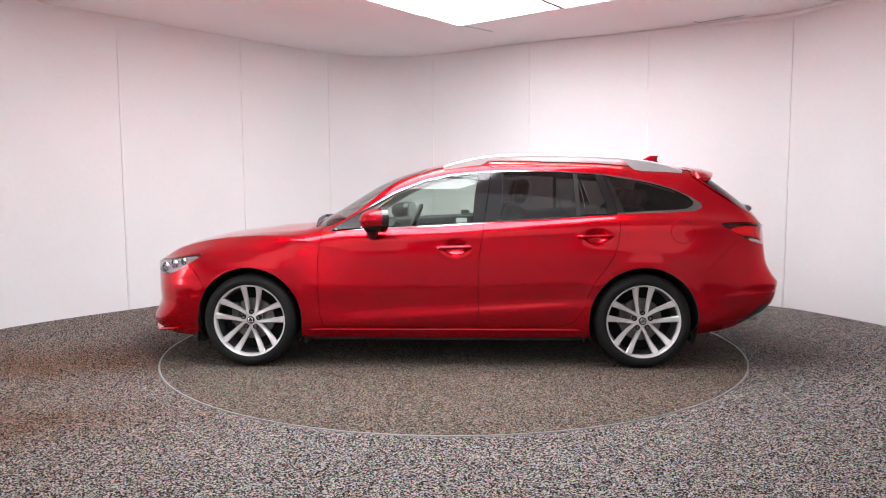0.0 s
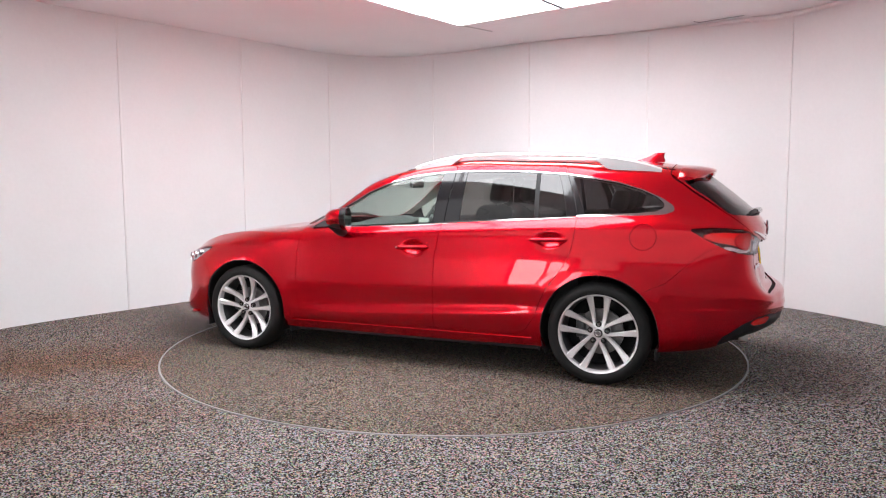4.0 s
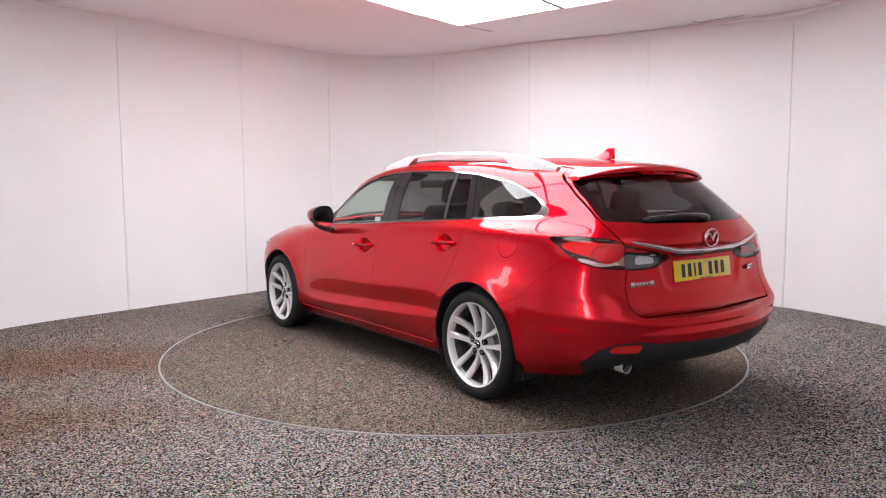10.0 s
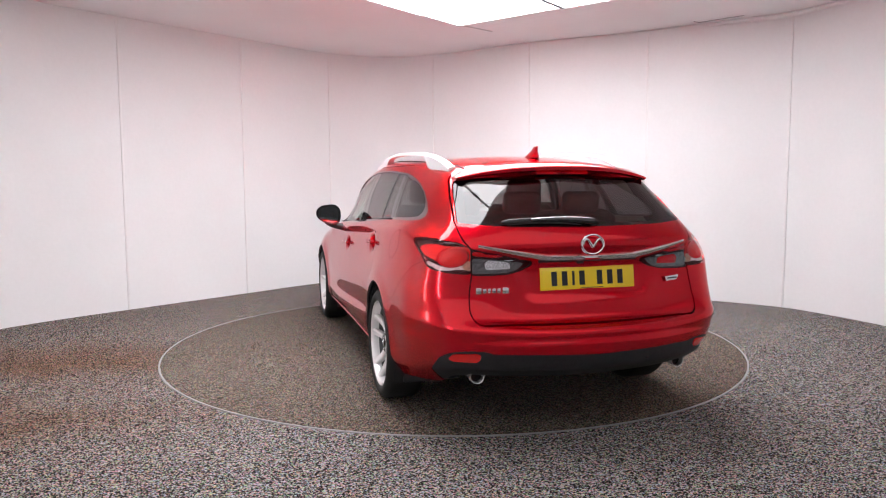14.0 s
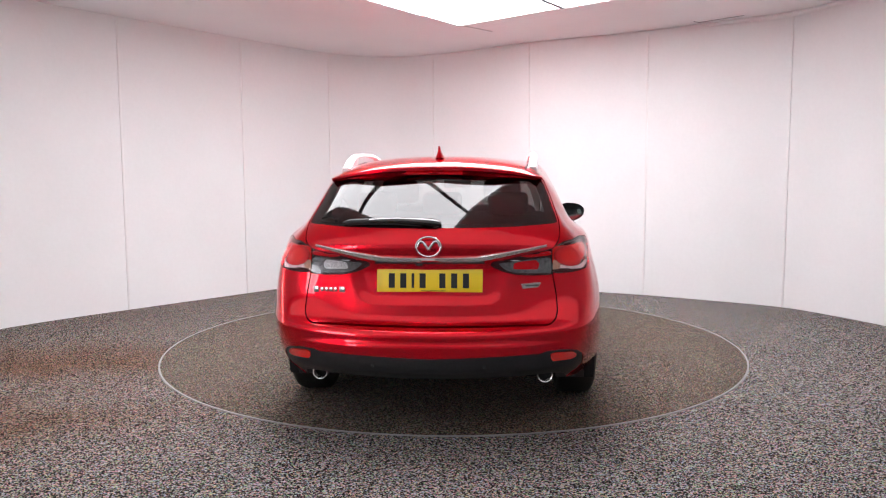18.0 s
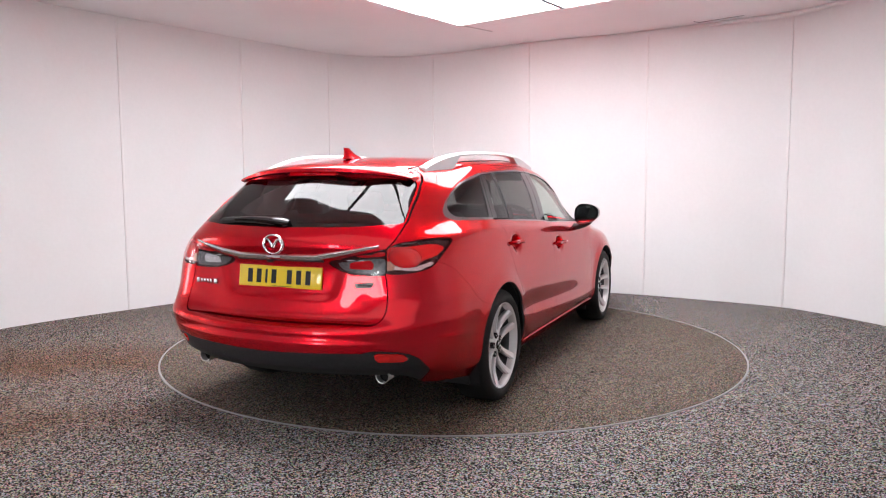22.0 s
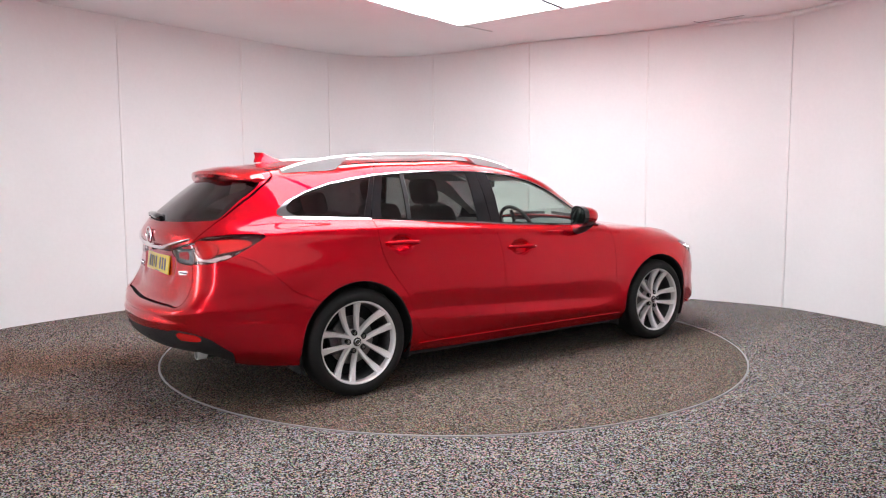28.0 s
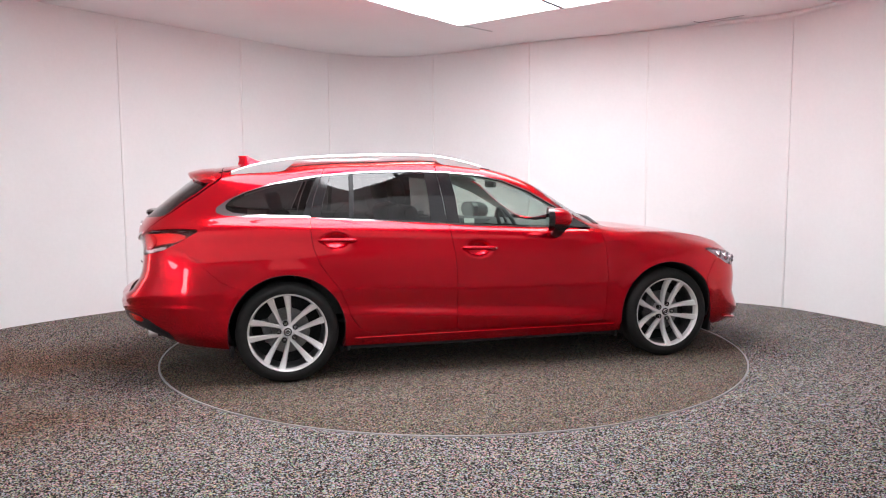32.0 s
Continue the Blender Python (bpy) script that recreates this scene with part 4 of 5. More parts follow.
def build_body():
    shell = Patch(SHELL.v, SHELL.n, SHELL.f)
    # lower edge stays open over the wheels
    shell = shell.drop(ARCHES)
    inner = shell.drop(DLO, -0.012).drop(SCREEN, -0.012).drop(REAR_GLASS, -0.012).drop(HEADLAMP).drop(LAMP_OUT).drop(LAMP_IN).moved(-0.022)
    # stand-in for the inside, dark, and added to block light at panel gaps
    inner.keep(half(2, 1.0, -1)).whole().object("inner_body", DARK_INSIDE, CAR, "dark inner shell", skirt=0.0)
    lining = inner.keep(half(2, 1.0))
    lining.keep(half(0, -1.62)).whole().object("pillar_lining", LINING, CAR, "pale pillar and roof lining", skirt=0.0)
    lining.keep(half(0, -1.62, -1)).whole().object("tail_lining", DARK_INSIDE, CAR, "dark lining round the tailgate", skirt=0.0)
    # side windows
    side = shell.keep(DLO)
    rest = shell.drop(DLO)
    trim = side.drop(PANES)
    for piece in (trim.keep(FRONT_DOOR, 0.0015), trim.keep(REAR_DOOR, 0.0015), trim.drop(FRONT_DOOR, 0.0015).drop(REAR_DOOR, 0.0015)):
        two_sides(piece, "window_trim", TRIM_CHROME, "satin silver window surround", skirt=0.01)
    panes = side.keep(PANES, 0.0005).moved(-0.004).fair(1, 4)
    pillar_b = outline([(-0.18, 0.9), (-0.375, 0.9), (-0.39, 1.03), (-0.415, 1.4), (-0.24, 1.4), (-0.205, 1.2)])
    pillar_c = outline([(-1.15, 0.9), (-1.275, 0.9), (-1.255, 1.08), (-1.12, 1.4), (-1.035, 1.4), (-1.12, 1.15)])
    divider = outline([(-0.925, 0.9), (-0.955, 0.9), (-0.93, 1.4), (-0.90, 1.4)])
    sail = outline([(0.60, 0.9), (0.60, 1.2), (0.9, 1.2), (0.9, 0.9)])
    two_sides(panes.keep(sail), "mirror_sail", BLACK_TRIM, "black mirror corner", skirt=0.01)
    panes = panes.drop(sail, 0.0005)
    for post in (pillar_b, pillar_c):
        for door in (FRONT_DOOR, REAR_DOOR, lambda v: -np.minimum(FRONT_DOOR(v), REAR_DOOR(v))):
            piece = panes.keep(both(post, door), 0.002)
            if len(piece.v):
                two_sides(piece, "pillar", GLOSS_BLACK, "gloss black pillar", skirt=0.01)
    two_sides(panes.keep(divider), "window_divider", BLACK_TRIM, skirt=0.01)
    glass = panes.drop(pillar_b, 0.0005).drop(pillar_c, 0.0005).drop(divider, 0.0005)
    two_sides(glass.keep(half(0, -0.28)), "front_window", GLASS_CLEAR, "clear side window", skirt=0)
    two_sides(glass.keep(half(0, -0.28, -1)).keep(half(0, -0.92)), "rear_window", GLASS_PRIVACY, "dark privacy glass", skirt=0)
    two_sides(glass.keep(half(0, -0.93, -1)).keep(outline([(-0.8, 0.9), (-1.22, 0.9), (-1.06, 1.4), (-0.8, 1.4)])), "quarter_light", GLASS_PRIVACY, "dark privacy glass", skirt=0)
    two_sides(glass.keep(outline([(-1.22, 0.9), (-1.07, 1.4), (-2.0, 1.4), (-2.0, 0.9)])), "quarter_window", GLASS_PRIVACY, "dark privacy glass", skirt=0)
    # windscreen and rear glass
    scr = rest.keep(SCREEN)
    rest = rest.drop(SCREEN)
    scr.whole().moved(-0.003).fair(0, 4).object("windscreen", GLASS_SCREEN, CAR, "clear windscreen", skirt=0)
    # tailgate
    gate = rest.keep(GATE, 0.003)
    rest = rest.drop(GATE, 0.003)
    pane = gate.keep(REAR_GLASS, 0.0005)
    gate = gate.drop(REAR_GLASS, 0.0005)
    lamp_in = gate.keep(LAMP_IN, 0.001)
    gate = gate.drop(LAMP_IN, 0.001)
    tail = gate.whole().object("tailgate", RED, CAR, "closed red tailgate")
    screen = pane.whole().moved(-0.004).fair(0, 2, 6)
    screen.object("rear_window", GLASS_PRIVACY, tail, "dark rear window glass", skirt=0)
    screen.drop(REAR_GLASS_CLEAR).moved(-0.012).object("window_border", DARK_INSIDE, tail, "black printed glass border", skirt=0)
    # outer lamps
    lamp = rest.keep(LAMP_OUT, 0.001)
    rest = rest.drop(LAMP_OUT, 0.001)
    # bumpers
    bump = rest.keep(BUMPER_R, 0.0008)
    rest = rest.drop(BUMPER_R, 0.0008)
    bump.drop(VALANCE, 0.0005).whole().object("rear_bumper", RED, CAR, "red rear bumper")
    val = bump.keep(VALANCE, 0.0005)
    two_sides(val.keep(REFLECTOR, 0.001), "rear_reflector", REFLECTOR_RED, "red plastic reflector", skirt=0.01)
    val.drop(REFLECTOR, 0.001).whole().moved(-0.004).object("rear_valance", BLACK_TRIM, CAR, "black plastic lower bumper")
    head = rest.keep(HEADLAMP, 0.001)
    rest = rest.drop(HEADLAMP, 0.001)
    fb = rest.keep(BUMPER_F, GAP)
    rest = rest.drop(BUMPER_F, GAP)
    gr = fb.keep(either(GRILLE, INTAKE), 0.001)
    fb = fb.drop(either(GRILLE, INTAKE), 0.001)
    fb.whole().object("front_bumper", RED, CAR, "red front bumper")
    gr.whole().moved(-0.02).object("grille", GLOSS_BLACK, CAR, "black front grille")
    bon = rest.keep(BONNET, GAP)
    rest = rest.drop(BONNET, GAP)
    bon.whole().object("bonnet", RED, CAR, "closed red bonnet")
    # doors
    fd = rest.keep(FRONT_DOOR, GAP)
    rest = rest.drop(FRONT_DOOR, GAP)
    rd = rest.keep(REAR_DOOR, GAP)
    rest = rest.drop(REAR_DOOR, GAP)
    doors_f = two_sides(fd, "front_door", RED, "closed red front door")
    doors_r = two_sides(rd, "rear_door", RED, "closed red rear door")
    # fuel flap on the left side only
    rest.keep(FUEL, 0.0013).object("fuel_flap", RED, CAR, "round red fuel flap", skirt=0.006)
    left = rest.drop(FUEL, 0.0013)
    k = len(left.v)
    right = rest.mirror()
    same = {}
    mid = {tuple(np.round(left.v[i], 5)): i for i in range(k) if abs(left.v[i][1]) < 1e-5}
    for i in range(len(right.v)):
        key = tuple(np.round(right.v[i], 5))
        if key in mid:
            same[i + k] = mid[key]
    Patch(np.concatenate([left.v, right.v]), np.concatenate([left.n, right.n]), list(left.f) + [tuple(same.get(i + k, i + k) for i in f) for f in right.f]).tidy().object("body_shell", RED, CAR, "red roof, wings and sills")
    return doors_f, doors_r, lamp, lamp_in, head, tail


DOORS_F, DOORS_R, LAMP_OUTER, LAMP_INNER, HEAD, TAILGATE = build_body()


NUT = material("nut_steel", (0.5, 0.49, 0.49), 0.25, 1.0)


def build_wheel(front, left):
    """A wheel in the car's space: tyre, rim with five pairs of spokes, cap, nuts and brake disc. y points outwards."""
    w = new("wheel")
    w.parent = CAR
    w["label"] = "silver alloy wheel with five twin spokes and black tyre"
    bm = bmesh.new()
    R, r = TYRE_R, 0.251
    lathe(bm, [(r, -0.10), (r + 0.02, -0.108), (R - 0.03, -0.112), (R - 0.008, -0.098), (R, -0.075), (R, 0.068), (R - 0.008, 0.088), (R - 0.03, 0.104), (r + 0.035, 0.108), (r + 0.012, 0.104), (r, 0.092), (r, -0.10)], 72)
    part("tyre", bm, RUBBER, w, "black tyre", sharp=50)
    bm = bmesh.new()
    lathe(bm, [(0.248, 0.05), (0.253, 0.085), (0.257, 0.093), (0.252, 0.099), (0.246, 0.097), (0.241, 0.085), (0.239, 0.05)], 72)
    part("rim", bm, RIM_SILVER, w, "silver rim", sharp=50)
    # barrel darker than the rim: the shade behind the spokes is coloured in
    bm = bmesh.new()
    lathe(bm, [(0.248, 0.05), (0.239, 0.05), (0.232, 0.02), (0.225, -0.06), (0.240, -0.09)], 72)
    part("barrel", bm, RIM_DARK, w, "inner barrel, coloured dark for the shade in the rim", sharp=50)
    bm = bmesh.new()
    for k in range(5):
        for s in (-1, 1):
            base = math.radians(90 + 72 * k)
            out, across = Vector((math.cos(base), 0, math.sin(base))), Vector((-math.sin(base), 0, math.cos(base)))
            ringl = []
            for q in range(11):
                u = q / 10
                rad = 0.03 + u * 0.212
                off = s * (0.023 + 0.044 * u - 0.011 * u * u)
                dep = 0.054 - 0.014 * math.sin(u * math.pi) + 0.034 * u ** 2
                wd = 0.0128 + 0.0125 * u ** 1.7
                c = out * rad + across * off + Vector((0, dep, 0))
                ringl.append([bm.verts.new(c + across * (wd * a) + Vector((0, e, 0))) for a, e in ((-0.7, -0.036), (-1, -0.010), (-0.6, 0.002), (0.6, 0.004), (1, -0.008), (0.7, -0.036))])
            for A, B in zip(ringl, ringl[1:]):
                for i in range(5):
                    bm.faces.new((A[i], A[i + 1], B[i + 1], B[i]))
                bm.faces.new((A[5], A[0], B[0], B[5]))
    part("spokes", bm, RIM_SILVER, w, "five pairs of silver spokes", sharp=40)
    bm = bmesh.new()
    lathe(bm, [(0.002, 0.060), (0.030, 0.060), (0.036, 0.056), (0.044, 0.048), (0.062, 0.044), (0.068, 0.030), (0.07, -0.02), (0.002, -0.02)], 40)
    part("hub", bm, RIM_SILVER, w)
    bm = bmesh.new()
    lathe(bm, [(0.001, 0.069), (0.022, 0.068), (0.027, 0.062), (0.027, 0.05)], 28)
    cap = part("centre_cap", bm, GLOSS_BLACK, w, "black centre cap with a silver mark")
    bm = bmesh.new()
    lathe(bm, [(0.013, 0.0685), (0.016, 0.0705), (0.019, 0.0685)], 24)
    for s in (-1, 1):
        box(bm, (s * 0.006, 0.0695, 0.003), (0.004, 0.002, 0.016), 0.0, pose(0, 0, 0, 0, s * 35, 0))
    part("mark", bm, CHROME, cap)
    for k in range(5):
        a = math.radians(90 + 72 * k)
        bm = bmesh.new()
        lathe(bm, [(0.001, 0.064), (0.008, 0.064), (0.0095, 0.061), (0.0095, 0.045)], 6, "y", (0.057 * math.cos(a), 0, 0.057 * math.sin(a)))
        nut = part("wheel_nut", bm, NUT, w)
        # black ring in place of the shaded pocket round the nut
        bm = bmesh.new()
        lathe(bm, [(0.0100, 0.058), (0.0175, 0.0585), (0.0185, 0.04)], 20, "y", (0.057 * math.cos(a), 0, 0.057 * math.sin(a)))
        part("nut_shade", bm, GLOSS_BLACK, nut)
    bm = bmesh.new()
    lathe(bm, [(0.05, -0.01), (0.148, -0.01), (0.148, -0.034), (0.05, -0.034)], 40)
    part("brake_disc", bm, STEEL, w)
    bm = bmesh.new()
    box(bm, (0.125, -0.02, 0.03), (0.06, 0.07, 0.15), 0.012)
    part("brake_caliper", bm, RIM_DARK, w)
    # dark disc that closes the wheel, for the shade between the spokes
    bm = bmesh.new()
    lathe(bm, [(0.233, -0.07), (0.04, -0.07)], 40)
    part("wheel_shade", bm, DARK_INSIDE, w)
    x = FRONT_AXLE if front else REAR_AXLE
    w.matrix_basis = pose(x, 0.812 if front else 0.802, HUB_Z - 0.004, 0, -3 if front else 0, 0)
    if not left:
        w.matrix_basis = pose(x, -(0.812 if front else 0.802), HUB_Z - 0.004, 0, -17 if front else 13, 180)
    return w


for FRONT in (True, False):
    for LEFT in (True, False):
        build_wheel(FRONT, LEFT)


def build_underside():
    bm = bmesh.new()
    box(bm, (-0.02, 0, 0.215), (2.0, 1.62, 0.06), 0.02)
    box(bm, (1.93, 0, 0.225), (0.42, 1.2, 0.05), 0.02)
    box(bm, (-1.93, 0, 0.32), (0.42, 1.1, 0.06), 0.02)
    box(bm, (1.375, 0, 0.3), (0.9, 1.05, 0.2), 0.03)
    box(bm, (-1.37, 0, 0.32), (0.9, 1.05, 0.2), 0.03)
    part("underbody", bm, DARK_INSIDE, CAR, "dark underbody")
    for x in (FRONT_AXLE, REAR_AXLE):
        for s in (1, -1):
            bm = bmesh.new()
            n, y0, y1 = 28, 0.5, 0.885
            prev = None
            for k in range(n + 1):
                a = math.radians(-25 + 230 * k / n)
                r = ARCH_R + 0.004
                cur = [bm.verts.new((x + r * math.cos(a), s * y, HUB_Z + r * math.sin(a))) for y in (y0, y1)]
                if prev:
                    bm.faces.new((prev[0], prev[1], cur[1], cur[0]))
                prev = cur
            inner = [v for v in bm.verts if abs(abs(v.co.y) - y0) < 1e-6]
            bm.faces.new(inner)
            part("wheel_arch_liner", bm, DARK_INSIDE, CAR)


build_underside()


# ---- the car: lamps ----
def build_lamps():
    red_zone = outline([(-1.965, 0.958), (-2.02, 0.980), (-2.1, 0.986), (-2.2, 0.978), (-2.6, 0.958), (-2.6, 0.872), (-2.21, 0.890), (-2.14, 0.912), (-2.05, 0.925)])
    clear_zone = outline([(-2.04, 0.916), (-2.10, 0.903), (-2.2, 0.880), (-2.6, 0.868), (-2.6, 0.843), (-2.2, 0.858), (-2.13, 0.875), (-2.07, 0.902)])
    for s in (1, -1):
        p = LAMP_OUTER if s > 0 else LAMP_OUTER.mirror()
        at = np.array((-2.222, s * 0.70, 0.922))

        def round_zone(size, at=at):
            return lambda v: (np.sqrt(((v[:, 0] - at[0]) ** 2 + (v[:, 1] - at[1]) ** 2) / 0.078 ** 2 + (v[:, 2] - at[2]) ** 2 / 0.047 ** 2) - size) * 0.05

        body = p.moved(-0.02).object("tail_lamp", LAMP_SMOKE, CAR, "red and clear wraparound tail lamp", skirt=0.03)
        red = p.keep(red_zone).drop(round_zone(1.16))
        red.moved(-0.014).object("red_reflector", LAMP_BRIGHT_RED, body, "bright red reflector", skirt=0.01)
        disc = p.keep(round_zone(1.08))
        disc.drop(round_zone(0.78)).moved(-0.011).object("brake_ring", LAMP_RED, body, "deep red ring", skirt=0.008)
        disc.keep(round_zone(0.78)).moved(-0.013).object("brake_lens", LAMP_BRIGHT_RED, body, "bright red brake lens", skirt=0.004)
        p.keep(clear_zone).drop(round_zone(1.12)).moved(-0.012).object("indicator", LAMP_CLEAR, body, "clear faceted strip", skirt=0.006)
        amber = both(outline([(-2.23, 0.90), (-2.6, 0.90), (-2.6, 0.846), (-2.23, 0.856)]), lambda v: np.abs(v[:, 1]) - 0.648)
        p.keep(amber).drop(round_zone(1.12)).moved(-0.010).object("bulb_window", LAMP_AMBER, body, "amber-tinted bulb window", skirt=0.004)
        edge = both(lambda v: 0.990 - v[:, 2] - 0.28 * np.clip(-2.19 - v[:, 0], 0, 0.1), lambda v: v[:, 2] - 0.994 + 0.28 * np.clip(-2.19 - v[:, 0], 0, 0.1))
        p.keep(edge).moved(-0.006).object("edge_line", LAMP_FACET, body, "thin pale upper edge", skirt=0.003)
        p.object("lens", GLASS_RED, body, "glossy clear-red lens", skirt=0.004)
        q = LAMP_INNER if s > 0 else LAMP_INNER.mirror()
        inner = q.moved(-0.02).object("boot_lamp", LAMP_SMOKE, TAILGATE, "smoked inner tail lamp", skirt=0.03)
        upper = outline([(s * 0.602, 0.952), (s * 0.54, 0.936), (s * 0.43, 0.914), (s * 0.33, 0.893), (s * 0.43, 0.906), (s * 0.602, 0.925)], 1, 2)
        q.keep(upper).moved(-0.013).object("red_strip", LAMP_RED, inner, "deep red upper strip", skirt=0.006)
        line = outline([(s * 0.604, 0.9215), (s * 0.43, 0.9025), (s * 0.315, 0.8875), (s * 0.315, 0.884), (s * 0.43, 0.898), (s * 0.604, 0.917)], 1, 2)
        q.keep(line).moved(-0.008).object("silver_line", LAMP_SILVER, inner, "thin silver line", skirt=0.004)
        block = outline([(s * 0.602, 0.914), (s * 0.43, 0.895), (s * 0.34, 0.880), (s * 0.365, 0.856), (s * 0.43, 0.838), (s * 0.602, 0.837)], 1, 2)
        q.keep(block).moved(-0.012).object("lamp_block", LAMP_GREY, inner, "dark grey reversing lamp block", skirt=0.008)
        core = outline([(s * 0.545, 0.904), (s * 0.42, 0.89), (s * 0.405, 0.858), (s * 0.535, 0.856)], 1, 2)
        q.keep(core).moved(-0.008).object("bulb_lens", LAMP_CLEAR if s > 0 else LAMP_RED, inner, "clear bulb lens" if s > 0 else "red fog lens", skirt=0.004)
        q.object("lens", GLASS_LAMP, inner, "glossy clear lens", skirt=0.004)
    # headlamps
    for s in (1, -1):
        p = HEAD if s > 0 else HEAD.mirror()
        lamp = p.moved(-0.028).object("headlamp", LAMP_SILVER, CAR, "clear headlamp with silver reflectors", skirt=0.03)
        for x, z, r in ((1.86, 0.735, 0.026), (1.94, 0.715, 0.032), (2.03, 0.69, 0.034)):
            y = side_y(x, z) - 0.030
            bm = bmesh.new()
            lathe(bm, [(r, 0.02), (r * 0.95, 0.03), (r * 0.8, 0.0), (0.002, -0.01)], 20, "x")
            ob = part("projector", bm, CHROME, lamp)
            ob.matrix_basis = pose(x, s * y, z, 0, 0, s * 55)
        p.keep(outline([(1.74, 0.785), (1.86, 0.775), (2.02, 0.742), (2.2, 0.72), (2.2, 0.705), (2.0, 0.725), (1.86, 0.756)])).moved(-0.012).object("light_strip", LAMP_CLEAR, lamp, skirt=0.006)
        p.object("lens", GLASS_LAMP, lamp, "glossy clear lens", skirt=0.004)


build_lamps()


# ---- the car: tailgate fittings ----
def strip_loft(bm, path, size):
    """A bar of changing size along path; size: (half height, depth) for each point, growing outwards along -x."""
    rings = []
    for (x, y, z), (h, d) in zip(path, size):
        rings.append([bm.verts.new(q) for q in ((x + 0.004, y, z - h), (x - d * 0.7, y, z - h), (x - d, y, z - h * 0.3), (x - d, y, z + h * 0.5), (x - d * 0.6, y, z + h), (x + 0.004, y, z + h))])
    for a, b in zip(rings, rings[1:]):
        for k in range(6):
            bm.faces.new((a[k], a[(k + 1) % 6], b[(k + 1) % 6], b[k]))
    bm.faces.new(rings[0][::-1])
    bm.faces.new(rings[-1])


def build_tailgate_fittings():
    bm = bmesh.new()
    path, size = [], []
    for k in range(41):
        y = -0.575 + 1.15 * k / 40
        u = abs(y) / 0.575
        z = 0.911 + 0.004 * u + 0.060 * max(0, (u - 0.40) / 0.60) ** 1.1
        path.append((rear_x(y, z), y, z))
        size.append((0.014 - 0.008 * max(0, u - 0.45) / 0.55, 0.024 - 0.014 * u))
    strip_loft(bm, path, size)
    part("chrome_bar", bm, CHROME, TAILGATE, "winged chrome bar")
    # lip under the bar, coloured black to put in the shade there
    bm = bmesh.new()
    path = [(rear_x(y, 0.892) + 0.004, y, 0.893) for y in np.linspace(-0.27, 0.27, 25)]
    strip_loft(bm, path, [(0.006, 0.009)] * 25)
    part("bar_shade_lip", bm, BLACK_TRIM, TAILGATE, "lip under the chrome bar, black for the shade there")
    # reversing camera under the bar
    bm = bmesh.new()
    box(bm, (rear_x(0.05, 0.89) - 0.006, 0.05, 0.886), (0.022, 0.034, 0.016), 0.004)
    camera_box = part("reversing_camera", bm, BLACK_TRIM, TAILGATE, "small black reversing camera")
    bm = bmesh.new()
    lathe(bm, [(0.001, 0.001), (0.004, 0.0), (0.005, 0.003)], 12, "x", (rear_x(0.05, 0.89) - 0.0185, 0.05, 0.885))
    part("camera_lens", bm, GLOSS_BLACK, camera_box)
    # round mark
    bm = bmesh.new()
    n, m = 36, 8
    x0 = rear_x(0, 0.975) - 0.005
    rings = []
    for i in range(n):
        a = 2 * math.pi * i / n
        rings.append([bm.verts.new((x0 - 0.006 * math.sin(2 * math.pi * j / m), (0.057 + 0.006 * math.cos(2 * math.pi * j / m)) * math.cos(a) * 1.05, 0.975 + (0.048 + 0.0055 * math.cos(2 * math.pi * j / m)) * math.sin(a))) for j in range(m)])
    for i in range(n):
        a, b = rings[i], rings[(i + 1) % n]
        for j in range(m):
            bm.faces.new((a[j], b[j], b[(j + 1) % m], a[(j + 1) % m]))
    emblem = part("emblem", bm, CHROME, TAILGATE, "round chrome emblem with a plain winged shape")
    bm = bmesh.new()
    for s in (-1, 1):
        path = [(x0 - 0.003, s * q, 0.975 + z) for q, z in ((0.0, -0.014), (0.011, 0.002), (0.025, 0.022), (0.036, 0.027), (0.046, 0.018), (0.053, 0.0))]
        tube(bm, path, [0.0065, 0.0065, 0.006, 0.0055, 0.0045, 0.003], 8, 1.2)
    part("wings", bm, CHROME, emblem)
    # number plate; its characters are plain bars
    bm = bmesh.new()
    box(bm, (0, 0, 0), (0.008, 0.524, 0.113), 0.003)
    plate = part("number_plate", bm, PLATE_YELLOW, TAILGATE, "yellow number plate with dark bars")
    plate.matrix_basis = pose(-2.299, 0, 0.803, 0, 7.5, 0)
    for y in (0.187, 0.130, 0.082, 0.034, -0.064, -0.122, -0.180):
        bm = bmesh.new()
        box(bm, (-0.0048, y, 0), (0.0015, 0.013 if y == 0.082 else 0.030, 0.072), 0.0)
        part("character_bar", bm, PLATE_INK, plate)
    bm = bmesh.new()
    box(bm, (-0.0048, -0.02, -0.05), (0.0015, 0.12, 0.003), 0.0)
    part("maker_bar", bm, PLATE_INK, plate)
    bm = bmesh.new()
    box(bm, (0.010, 0, 0), (0.016, 0.50, 0.10), 0.006)
    part("plate_holder", bm, BLACK_TRIM, plate)
    # badges: plain slanted bars
    for k, (y, w) in enumerate(((0.575, 0.03), (0.545, 0.02), (0.522, 0.018), (0.498, 0.02), (0.474, 0.018), (0.44, 0.034))):
        bm = bmesh.new()
        h = 0.03 if k in (0, 5) else 0.023
        box(bm, (0, 0, 0), (0.006, w * 0.9, h), 0.002)
        ob = part("badge_bar", bm, CHROME, TAILGATE, "small chrome badge bar")
        z = 0.755
        ob.matrix_basis = pose(rear_x(y, z) - 0.003, y, z, 0, 0, -14)
    bm = bmesh.new()
    vs = []
